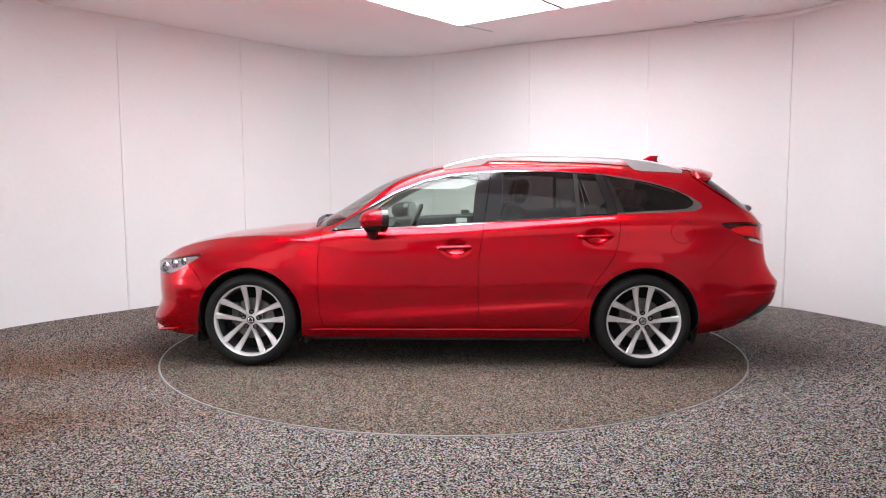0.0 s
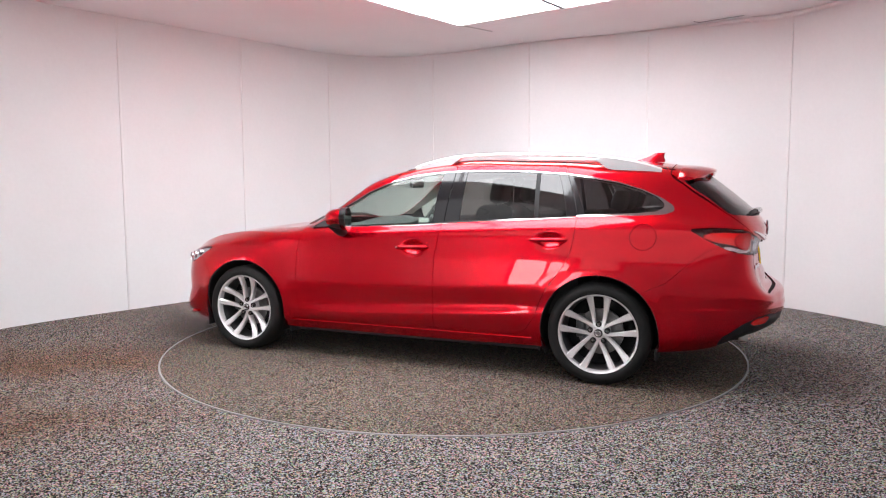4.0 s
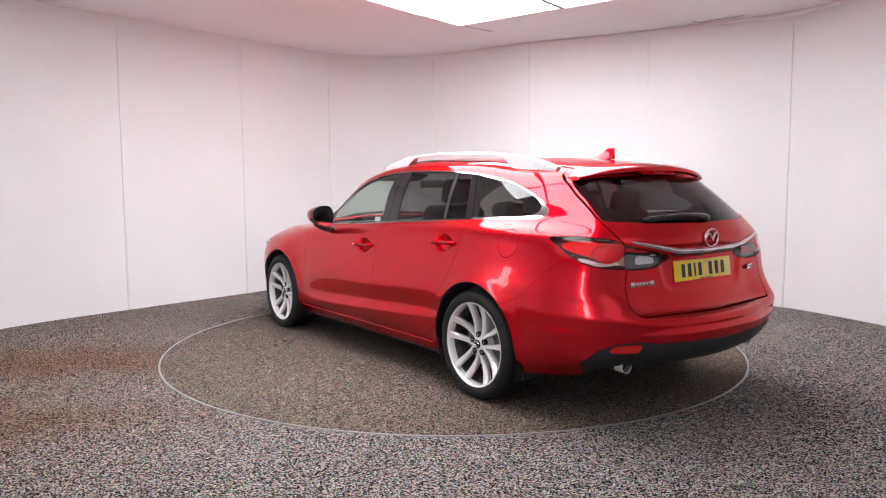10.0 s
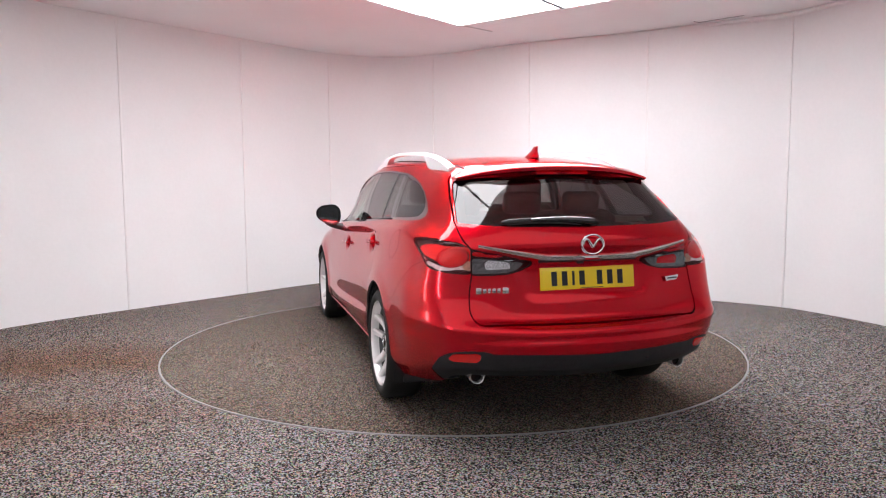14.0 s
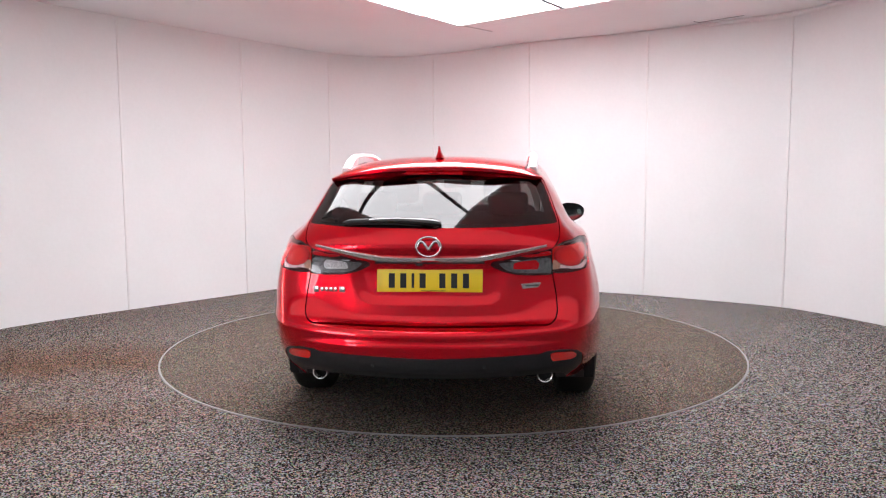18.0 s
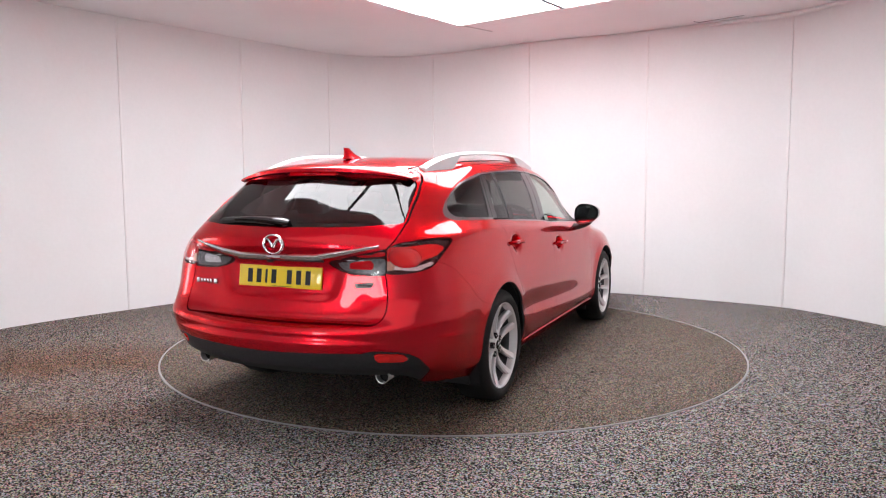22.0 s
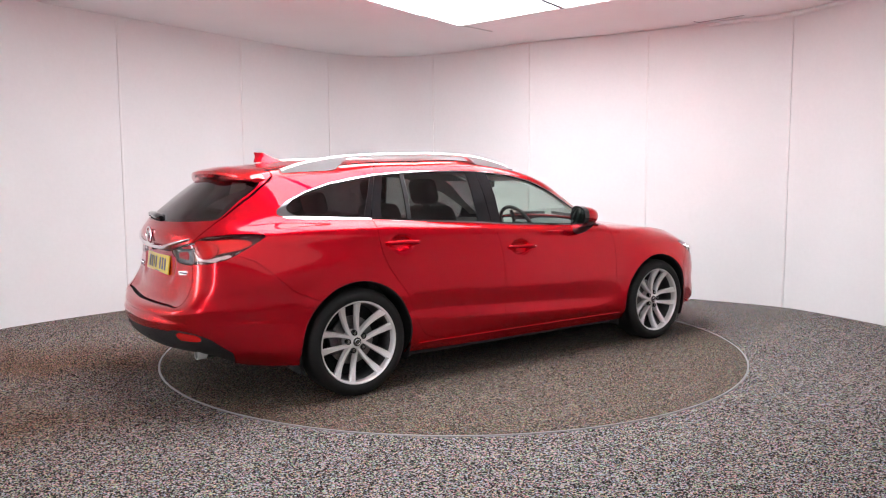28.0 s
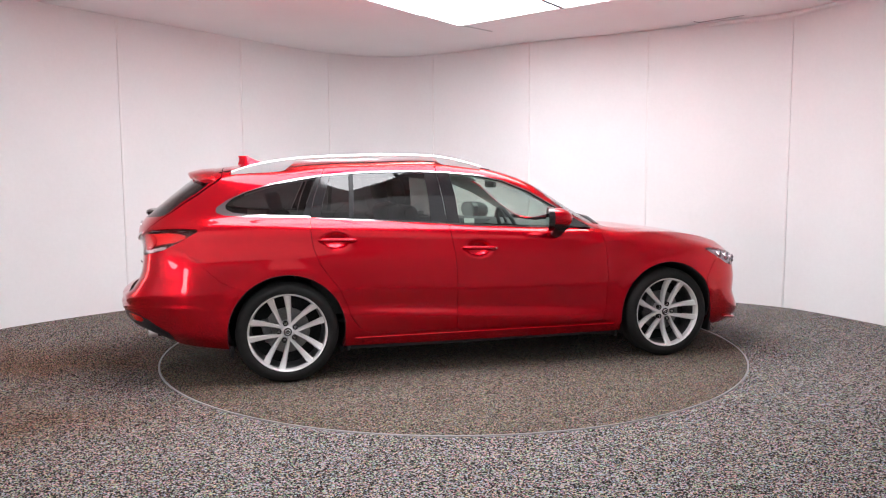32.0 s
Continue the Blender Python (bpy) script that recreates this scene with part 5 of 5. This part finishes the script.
    for x in (0, -0.006):
        for y, z in ((-0.055, -0.008), (0.045, -0.014), (0.055, 0.010), (-0.045, 0.016)):
            vs.append(bm.verts.new((x, y, z)))
    for f in ((0, 1, 2, 3), (7, 6, 5, 4), (0, 4, 5, 1), (1, 5, 6, 2), (2, 6, 7, 3), (3, 7, 4, 0)):
        bm.faces.new([vs[i] for i in f])
    badge = part("badge_plate", bm, CHROME, TAILGATE, "small slanted silver badge", sharp=20)
    badge.matrix_basis = pose(rear_x(0.50, 0.779) - 0.001, -0.50, 0.779, 0, 0, 16)
    bm = bmesh.new()
    box(bm, (-0.0065, 0, 0.001), (0.002, 0.07, 0.007))
    part("badge_bar", bm, TRIM_GREY, badge)
    # rear wiper
    bm = bmesh.new()
    ys = np.linspace(-0.06, 0.30, 14)
    pts = [(rear_x(y, 1.10) - 0.03, y, 1.084 + 0.016 * math.sin(math.pi * min(1, (y + 0.06) / 0.5))) for y in ys]
    tube(bm, pts, [0.012, 0.024, 0.026] + [0.026 - 0.0012 * k for k in range(11)], 10, 0.8)
    wiper = part("rear_wiper", bm, GLOSS_BLACK, TAILGATE, "black rear wiper arm")
    bm = bmesh.new()
    pts = [(rear_x(y, 1.09) - 0.016, y, 1.083 + 0.012 * math.sin(math.pi * (y - 0.02) / 0.44)) for y in np.linspace(0.02, 0.44, 14)]
    tube(bm, pts, [0.008] + [0.013] * 12 + [0.006], 8, 1.2)
    part("wiper_blade", bm, BLACK_TRIM, wiper, "black wiper blade")
    bm = bmesh.new()
    lathe(bm, [(0.02, 0.03), (0.02, 0.0), (0.012, -0.012), (0.001, -0.014)], 20, "x", (rear_x(0.0, 1.085) - 0.012, -0.03, 1.08))
    part("wiper_hub", bm, BLACK_TRIM, wiper)
    # roof spoiler with brake strip
    bm = bmesh.new()
    rings = []
    for k in range(41):
        y = -0.572 + 1.144 * k / 40
        u = abs(y) / 0.572
        xe, ze = -2.015 + 0.115 * u ** 2.4, 1.360 - 0.048 * u ** 2.4
        xf = -1.80 - 0.02 * (1 - u)
        zf = roof_z(xf, y)
        xm = (xf + xe) / 2
        xg, zg = rear_x(y * 0.98, 1.324 - 0.022 * u) + 0.012, 1.325 - 0.028 * u
        rings.append([bm.verts.new(q) for q in ((xf, y, zf - 0.006), (xf - 0.012, y, zf + 0.003), (xm, y, (zf + ze) / 2 + 0.016 - 0.008 * u ** 3), (xe + 0.012, y, ze + 0.016 - 0.014 * u ** 3), (xe + 0.001, y, ze + 0.009 - 0.010 * u ** 3), (xe + 0.003, y, ze - 0.010), (xe + 0.03, y, ze - 0.019), (xg, y, zg), (xg + 0.05, y, zg + 0.008))])
    for a, b in zip(rings, rings[1:]):
        for i in range(8):
            bm.faces.new((a[i], a[i + 1], b[i + 1], b[i]))
    bm.faces.new(rings[0][::-1])
    bm.faces.new(rings[-1])
    spoiler = part("roof_spoiler", bm, RED, TAILGATE, "red roof-edge spoiler")
    bm = bmesh.new()
    box(bm, (-1.988, 0, 1.335), (0.012, 0.30, 0.014), 0.003, pose(0, 0, 0, 0, 35, 0))
    part("brake_strip", bm, LAMP_RED, spoiler, "dark red high brake lamp")


build_tailgate_fittings()


# ---- the car: roof ----
def build_roof_fittings():
    for s in (1, -1):
        bm = bmesh.new()
        rings = []
        xs = np.linspace(0.015, -1.70, 60)
        for x in xs:
            top = np.interp(-x, [-0.015, 0.05, 0.12, 0.2, 0.29, 0.45, 0.66, 1.06, 1.25, 1.39, 1.5, 1.6, 1.70], [1.412, 1.431, 1.449, 1.467, 1.481, 1.492, 1.495, 1.482, 1.47, 1.453, 1.433, 1.408, 1.375])
            y = np.interp(-x, [-0.015, 0.3, 0.9, 1.3, 1.7], [0.60, 0.583, 0.574, 0.562, 0.532])
            low = roof_z(x, y) - 0.012
            bar = np.interp(-x, [0.26, 0.33, 1.27, 1.36], [0, 1, 1, 0])
            low = (1 - bar) * low + bar * (top - 0.021)
            low = min(low, top - 0.012)
            w = 0.019 + 0.006 * (1 - bar)
            rings.append([bm.verts.new((x, s * (y + dy), z)) for dy, z in ((-w, low), (w, low), (w, top - 0.012), (w * 0.55, top - 0.002), (-w * 0.55, top), (-w, top - 0.01))])
        for a, b in zip(rings, rings[1:]):
            for i in range(6):
                bm.faces.new((a[i], a[(i + 1) % 6], b[(i + 1) % 6], b[i]))
        bm.faces.new(rings[0][::-1])
        bm.faces.new(rings[-1])
        part("roof_rail", bm, RAIL, CAR, "silver roof rail")
        # roof joint strip
        bm = bmesh.new()
        tube(bm, [(x, s * np.interp(-x, [-0.1, 0.4, 1.3, 1.8], [0.575, 0.555, 0.53, 0.49]), roof_z(x, np.interp(-x, [-0.1, 0.4, 1.3, 1.8], [0.575, 0.555, 0.53, 0.49])) + 0.001) for x in np.linspace(0.1, -1.78, 30)], 0.004, 6)
        part("roof_strip", bm, BLACK_TRIM, CAR)
    # antenna fin
    bm = bmesh.new()
    rings = []
    for u, (x0, x1, z, w) in enumerate(((-1.43, -1.665, 0.0, 0.036), (-1.46, -1.665, 0.012, 0.029), (-1.53, -1.657, 0.032, 0.016), (-1.572, -1.658, 0.050, 0.010), (-1.600, -1.664, 0.066, 0.006))):
        base = roof_z(-1.56, 0) - 0.004
        ring = []
        for k in range(16):
            a = 2 * math.pi * k / 16
            c = (math.cos(a) + 1) / 2
            ring.append(bm.verts.new((x1 + (x0 - x1) * c, w * math.sin(a) * (1 - 0.55 * c), base + z)))
        rings.append(ring)
    for a, b in zip(rings, rings[1:]):
        for k in range(16):
            bm.faces.new((a[k], a[(k + 1) % 16], b[(k + 1) % 16], b[k]))
    bm.faces.new(rings[-1])
    part("antenna_fin", bm, RED, CAR, "red shark-fin antenna")


RAIL = material("rail_silver", (0.80, 0.80, 0.81), 0.38, 0.35, grain=0.03, grain_scale=200)
build_roof_fittings()


# ---- the car: sides ----
def build_side_fittings():
    for s, fd, rd in ((1, DOORS_F[0], DOORS_R[0]), (-1, DOORS_F[1], DOORS_R[1])):
        for door, x0, x1, z, front in ((fd, 0.062, -0.186, 0.838, True), (rd, -0.912, -1.158, 0.913, False)):
            bm = bmesh.new()
            pts, rad = [], []
            for k in range(15):
                u = k / 14
                x = x0 + (x1 - x0) * u
                y = side_y(x, z + 0.07) if 0.25 < u < 0.75 else side_y(x, z)
                y = np.interp(u, [0, 0.12, 0.5, 0.9, 1], [side_y(x0, z) + 0.004, side_y(x0, z) + 0.020, side_y(x0 * 0.5 + x1 * 0.5, z + 0.065) + 0.028, side_y(x1, z) + 0.024, side_y(x1, z) + 0.008])
                pts.append((x, s * y, z + 0.006 * u))
                rad.append(0.0105 if 0 < k < 14 else 0.006)
            tube(bm, pts, rad, 10, 1.25)
            handle = part("door_handle", bm, RED, door, "red pull handle")
            if front:
                bm = bmesh.new()
                lathe(bm, [(0.001, 0.006), (0.005, 0.005), (0.006, 0.0)], 12, "y", (0, 0, 0))
                ob = part("lock_button", bm, CHROME, handle)
                ob.matrix_basis = pose(x0 - 0.02, s * (side_y(x0, z) + 0.027), z + 0.001, 0, 0, 0 if s > 0 else 180)
        # mirror
        mirror = new("door_mirror")
        mirror.parent = CAR
        mirror["label"] = "red door mirror with black lower half"
        bm = bmesh.new()
        rings = []
        for k, (x, sy, sz) in enumerate(((0.425, 0.099, 0.074), (0.44, 0.100, 0.075), (0.47, 0.099, 0.074), (0.505, 0.094, 0.070), (0.54, 0.080, 0.057), (0.563, 0.056, 0.038), (0.575, 0.02, 0.014))):
            ring = []
            for q in range(28):
                a = 2 * math.pi * q / 28
                c, d = math.cos(a), math.sin(a)
                e = 0.8
                yy, zz = sy * math.copysign(abs(c) ** e, c), sz * math.copysign(abs(d) ** e, d)
                zz *= 1.0 - 0.22 * (yy / 0.1)
                ring.append(bm.verts.new((x - 0.3 * (yy + 0.0), s * (0.968 + yy), 1.036 + zz + 0.1 * yy)))
            rings.append(ring)
        for a, b in zip(rings, rings[1:]):
            for q in range(28):
                bm.faces.new((a[q], a[(q + 1) % 28], b[(q + 1) % 28], b[q]))
        bm.faces.new(rings[-1])
        back = bm.copy()
        for mesh, inner in ((bm, False), (back, True)):
            gone = [f for f in mesh.faces if (abs(f.calc_center_median().y) < 0.93 or f.calc_center_median().z < 0.998) != inner]
            bmesh.ops.delete(mesh, geom=gone, context="FACES")
        part("mirror_cap", bm, RED, mirror, "red mirror cap")
        part("mirror_housing", back, BLACK_TRIM, mirror, "black lower and inner mirror housing")
        for nm, mat, grow, off, lab in (("mirror_rim", GLOSS_BLACK, 1.05, -0.012, "black rim"), ("mirror_glass", MIRROR, 0.86, -0.0125, "mirror glass")):
            bm = bmesh.new()
            ring = []
            for dx in (0.0, 0.044):
                r2 = []
                for q in range(28):
                    a = 2 * math.pi * q / 28
                    c, d = math.cos(a), math.sin(a)
                    yy, zz = 0.100 * grow * math.copysign(abs(c) ** 0.8, c), 0.076 * grow * math.copysign(abs(d) ** 0.8, d)
                    zz *= 1.0 - 0.22 * (yy / 0.1)
                    r2.append(bm.verts.new((0.405 + off + dx * (1 if grow > 1 else 0.1) - 0.3 * yy, s * (0.968 + yy), 1.036 + zz + 0.1 * yy)))
                ring.append(r2)
            for q in range(28):
                bm.faces.new((ring[0][q], ring[0][(q + 1) % 28], ring[1][(q + 1) % 28], ring[1][q]))
            bm.faces.new(ring[0])
            part(nm, bm, mat, mirror, lab)
        bm = bmesh.new()
        tube(bm, [(0.505, s * 0.845, 0.925), (0.50, s * 0.885, 0.932), (0.495, s * 0.925, 0.948), (0.49, s * 0.955, 0.985)], [0.038, 0.036, 0.040, 0.062], 14, 0.75)
        part("mirror_foot", bm, BLACK_TRIM, mirror, "black mirror foot")
        # chrome belt joint and sill trim
        bm = bmesh.new()
        tube(bm, [(x, s * (side_y(x, 0.262) + 0.002), 0.262) for x in np.linspace(0.95, -0.93, 24)], 0.006, 6)
        part("sill_seam", bm, RED, CAR)
        bm = bmesh.new()
        box(bm, (0.0, s * 0.765, 0.198), (1.9, 0.07, 0.05), 0.012)
        part("sill_trim", bm, BLACK_TRIM, CAR, "black lower sill trim")
        for x, w in ((1.79, 0.05), (1.0, 0.03), (-0.97, 0.04), (-1.72, 0.03)):
            bm = bmesh.new()
            box(bm, (x, s * 0.75, 0.19 if x > 0 else 0.21), (0.02, 0.16, 0.075), 0.006)
            part("mud_flap", bm, BLACK_TRIM, CAR)
        # black tube added for the shaded inner edge of each arch, no moulding
        for ax in (FRONT_AXLE, REAR_AXLE):
            bm = bmesh.new()
            pts = []
            for k in range(37):
                a = math.radians(-8 + 196 * k / 36)
                x, z = ax + (ARCH_R + 0.001) * math.cos(a), HUB_Z + (ARCH_R + 0.001) * math.sin(a)
                pts.append((x, s * (side_y(ax + (ARCH_R + 0.012) * math.cos(a), HUB_Z + (ARCH_R + 0.012) * math.sin(a)) - 0.007), z))
            tube(bm, pts, 0.007, 6)
            part("arch_shade", bm, BLACK_TRIM, CAR)
        # white paper label inside the front window
        bm = bmesh.new()
        box(bm, (-0.115, s * (side_y(-0.115, 1.03) - 0.014), 1.022), (0.075, 0.001, 0.042), 0, pose(0, 0, 0, s * 17, 0, 0))
        part("window_label", bm, PAPER, CAR, "small white paper label")
        # exhaust
        bm = bmesh.new()
        lathe(bm, [(0.034, -2.19), (0.039, -2.195), (0.039, -2.240), (0.0375, -2.247), (0.0335, -2.245), (0.033, -2.21)], 32, "x", (0, s * 0.572, 0.322))
        tip = part("exhaust_tip", bm, TIP_STEEL, CAR, "round chrome exhaust tip")
        bm = bmesh.new()
        lathe(bm, [(0.0332, -2.220), (0.032, -2.05), (0.001, -2.045)], 32, "x", (0, s * 0.572, 0.322))
        part("exhaust_bore", bm, DARK_INSIDE, tip, "black bore")
        bm = bmesh.new()
        tube(bm, [(-1.75, s * 0.56, 0.34), (-2.0, s * 0.575, 0.33), (-2.20, s * 0.572, 0.322)], 0.034, 12)
        part("exhaust_pipe", bm, DARK_INSIDE, tip, "dark exhaust pipe")
        for y, z in ((0.27, 0.405), (0.62, 0.545)):
            bm = bmesh.new()
            lathe(bm, [(0.001, -0.002), (0.007, -0.0015), (0.009, 0.004)], 14, "x")
            ob = part("parking_sensor", bm, BLACK_TRIM if z < 0.5 else RED, CAR)
            ob.matrix_basis = pose(rear_x(y, z) + 0.001, s * y, z, 0, 0, -s * 25 * (y > 0.5))
        # front: chrome wing, fog recess, splitter end
        bm = bmesh.new()
        tube(bm, [(2.268, s * 0.0, 0.455), (2.262, s * 0.18, 0.47), (2.245, s * 0.32, 0.535), (2.215, s * 0.42, 0.655), (2.16, s * 0.50, 0.69), (2.07, s * 0.62, 0.70)], [0.014, 0.014, 0.013, 0.012, 0.01, 0.005], 8)
        part("grille_wing", bm, CHROME, CAR, "chrome grille wing")
        bm = bmesh.new()
        tube(bm, [(2.255, s * 0.40, 0.205), (2.13, s * 0.63, 0.21), (2.02, s * 0.735, 0.235), (1.93, s * 0.79, 0.25)], [0.016, 0.024, 0.026, 0.01], 8, 0.6)
        part("splitter", bm, RED, CAR, "red lower lip of the front bumper")
        bm = bmesh.new()
        lathe(bm, [(0.001, 0.02), (0.04, 0.012), (0.05, 0.0)], 20, "x")
        ob = part("fog_lamp", bm, LAMP_CLEAR, CAR)
        ob.matrix_basis = pose(2.095, s * 0.62, 0.36, 0, 0, s * 38)
        bm = bmesh.new()
        tube(bm, [(0.95, s * 0.60, 0.972), (0.985, s * 0.35, 1.012), (1.01, s * 0.05, 1.026)], [0.008, 0.013, 0.013], 8)
        part("wiper", bm, BLACK_TRIM, CAR, "black windscreen wiper")
    bm = bmesh.new()
    for k in range(5):
        pts = [(2.245 - 0.07 * (abs(y) / 0.36) ** 1.6 - 0.012 * max(0, k - 2), y, 0.50 + 0.042 * k) for y in np.linspace(-0.34, 0.34, 13)]
        tube(bm, pts, 0.006, 6)
    part("grille_bars", bm, BLACK_TRIM, CAR)
    bm = bmesh.new()
    rings = [[bm.verts.new((x, y, z)) for y in np.linspace(-0.66, 0.66, 21)] for x, z in ((1.12, 0.972), (1.03, 0.988), (0.98, 1.0))]
    for a, b in zip(rings, rings[1:]):
        for i in range(20):
            bm.faces.new((a[i], a[i + 1], b[i + 1], b[i]))
    for r in rings:
        for v in r:
            v.co.z += -0.012 - 0.06 * (abs(v.co.y) / 0.66) ** 2
            v.co.x -= 0.16 * (abs(v.co.y) / 0.66) ** 2
    part("cowl", bm, BLACK_TRIM, CAR, "black scuttle panel")


build_side_fittings()


# ---- the car: interior ----
def cushion(bm, centre, size, turn=None, bevel=0.05):
    box(bm, centre, size, bevel, turn, 3)


def build_interior():
    for s in (1, -1):
        seat = new("front_seat")
        seat.parent = CAR
        seat["label"] = "dark cloth front seat"
        bm = bmesh.new()
        cushion(bm, (-0.06, s * 0.37, 0.50), (0.52, 0.5, 0.16))
        part("cushion", bm, SEAT_CLOTH, seat)
        bm = bmesh.new()
        cushion(bm, (-0.42, s * 0.37, 0.83), (0.15, 0.5, 0.62), pose(0, 0, 0, 0, -20, 0), 0.06)
        part("backrest", bm, SEAT_CLOTH, seat)
        bm = bmesh.new()
        cushion(bm, (-0.555, s * 0.37, 1.225), (0.1, 0.27, 0.18), pose(0, 0, 0, 0, -14, 0), 0.045)
        part("headrest", bm, SEAT_CLOTH, seat)
        for d in (-0.05, 0.05):
            bm = bmesh.new()
            tube(bm, [(-0.52, s * 0.37 + d, 1.08), (-0.545, s * 0.37 + d, 1.17)], 0.006, 6)
            part("headrest_post", bm, STEEL, seat)
    bench = new("rear_bench")
    bench.parent = CAR
    bench["label"] = "dark cloth rear bench"
    bm = bmesh.new()
    cushion(bm, (-0.98, 0, 0.52), (0.5, 1.28, 0.16))
    part("cushion", bm, SEAT_CLOTH, bench)
    bm = bmesh.new()
    cushion(bm, (-1.30, 0, 0.83), (0.15, 1.3, 0.58), pose(0, 0, 0, 0, -22, 0), 0.05)
    part("backrest", bm, SEAT_CLOTH, bench)
    for y in (0.4, 0, -0.4):
        bm = bmesh.new()
        cushion(bm, (-1.42, y, 1.16), (0.09, 0.24, 0.14), pose(0, 0, 0, 0, -14, 0), 0.035)
        part("headrest", bm, SEAT_CLOTH, bench)
    bm = bmesh.new()
    rings = []
    for x, z, w in ((0.98, 0.93, 0.66), (0.8, 0.965, 0.70), (0.6, 0.975, 0.72), (0.48, 0.93, 0.72), (0.46, 0.80, 0.72), (0.55, 0.6, 0.7)):
        rings.append([bm.verts.new((x, y * w, z + 0.03 * math.exp(-((y * w + 0.37) / 0.16) ** 2))) for y in np.linspace(-1, 1, 25)])
    for a, b in zip(rings, rings[1:]):
        for i in range(24):
            bm.faces.new((a[i], a[i + 1], b[i + 1], b[i]))
    part("dashboard", bm, TRIM_GREY, CAR, "dark grey dashboard")
    bm = bmesh.new()
    n, m = 32, 8
    rings = []
    for i in range(n):
        a = 2 * math.pi * i / n
        rings.append([bm.verts.new(((0.185 + 0.015 * math.cos(2 * math.pi * j / m)) * math.cos(a), (0.185 + 0.015 * math.cos(2 * math.pi * j / m)) * math.sin(a), 0.015 * math.sin(2 * math.pi * j / m))) for j in range(m)])
    for i in range(n):
        a, b = rings[i], rings[(i + 1) % n]
        for j in range(m):
            bm.faces.new((a[j], b[j], b[(j + 1) % m], a[(j + 1) % m]))
    wheel = part("steering_wheel", bm, TRIM_GREY, CAR, "dark steering wheel")
    wheel.matrix_basis = pose(0.33, -0.37, 0.93, 0, 66, 0)
    bm = bmesh.new()
    cushion(bm, (0, 0, 0.0), (0.13, 0.11, 0.04), None, 0.02)
    box(bm, (0, 0.11, 0), (0.03, 0.13, 0.015), 0.005)
    box(bm, (0, -0.11, 0), (0.03, 0.13, 0.015), 0.005)
    box(bm, (-0.1, 0, 0), (0.12, 0.03, 0.015), 0.005)
    part("airbag_cover", bm, TRIM_GREY, wheel)
    bm = bmesh.new()
    cushion(bm, (0.30, 0, 1.285), (0.03, 0.23, 0.07), None, 0.014)
    tube(bm, [(0.31, 0, 1.30), (0.35, 0, 1.34)], 0.01, 8)
    part("inside_mirror", bm, TRIM_GREY, CAR, "dark inside mirror")
    for s in (1, -1):
        bm = bmesh.new()
        cushion(bm, (0.16, s * 0.36, 1.335), (0.16, 0.38, 0.018), pose(0, 0, 0, 0, 18, 0), 0.008)
        part("sun_visor", bm, LINING, CAR, "pale sun visor")
        bm = bmesh.new()
        rings = []
        for x, z in ((0.8, 0.93), (0.3, 0.955), (-0.3, 0.985), (-0.9, 1.02), (-1.2, 1.04)):
            rings.append([bm.verts.new((x, s * y, z2)) for y, z2 in ((side_y(x, z) - 0.026, z + 0.034), (side_y(x, z) - 0.09, z + 0.012), (0.72, z - 0.12), (0.70, 0.4))])
        for a, b in zip(rings, rings[1:]):
            for i in range(3):
                bm.faces.new((a[i], a[i + 1], b[i + 1], b[i]))
        part("door_card", bm, TRIM_GREY, CAR, "dark grey inner door trim")
    bm = bmesh.new()
    box(bm, (-1.72, 0, 1.03), (0.74, 1.22, 0.012), 0.004)
    part("load_cover", bm, DARK_INSIDE, CAR, "black load cover")
    bm = bmesh.new()
    box(bm, (-0.2, 0, 0.36), (2.3, 1.45, 0.03), 0.01)
    part("cabin_floor", bm, DARK_INSIDE, CAR)
    bm = bmesh.new()
    rings = [[bm.verts.new((x, y, roof_z(x, y) - 0.035)) for y in np.linspace(-0.56, 0.56, 17)] for x in np.linspace(0.16, -1.75, 14)]
    for a, b in zip(rings, rings[1:]):
        for i in range(16):
            bm.faces.new((a[i], a[i + 1], b[i + 1], b[i]))
    part("headlining", bm, LINING, CAR, "pale fabric headlining")


build_interior()


# ---- what moves: the turntable turns the car at a steady rate ----
def motions():
    start, rate, px, py = 177.990, -5.0852, -0.0192, 0.0309
    rows, disc = [], []
    for k in range(33):
        t = float(k)
        a = start + rate * t
        turn = pose(0, 0, 0, 0, 0, a)
        rows.append((t, turn @ Matrix.Translation((-px, -py, 0.002))))
        disc.append((t, turn))
    walk(CAR, rows)
    walk(TURNTABLE, disc)


motions()
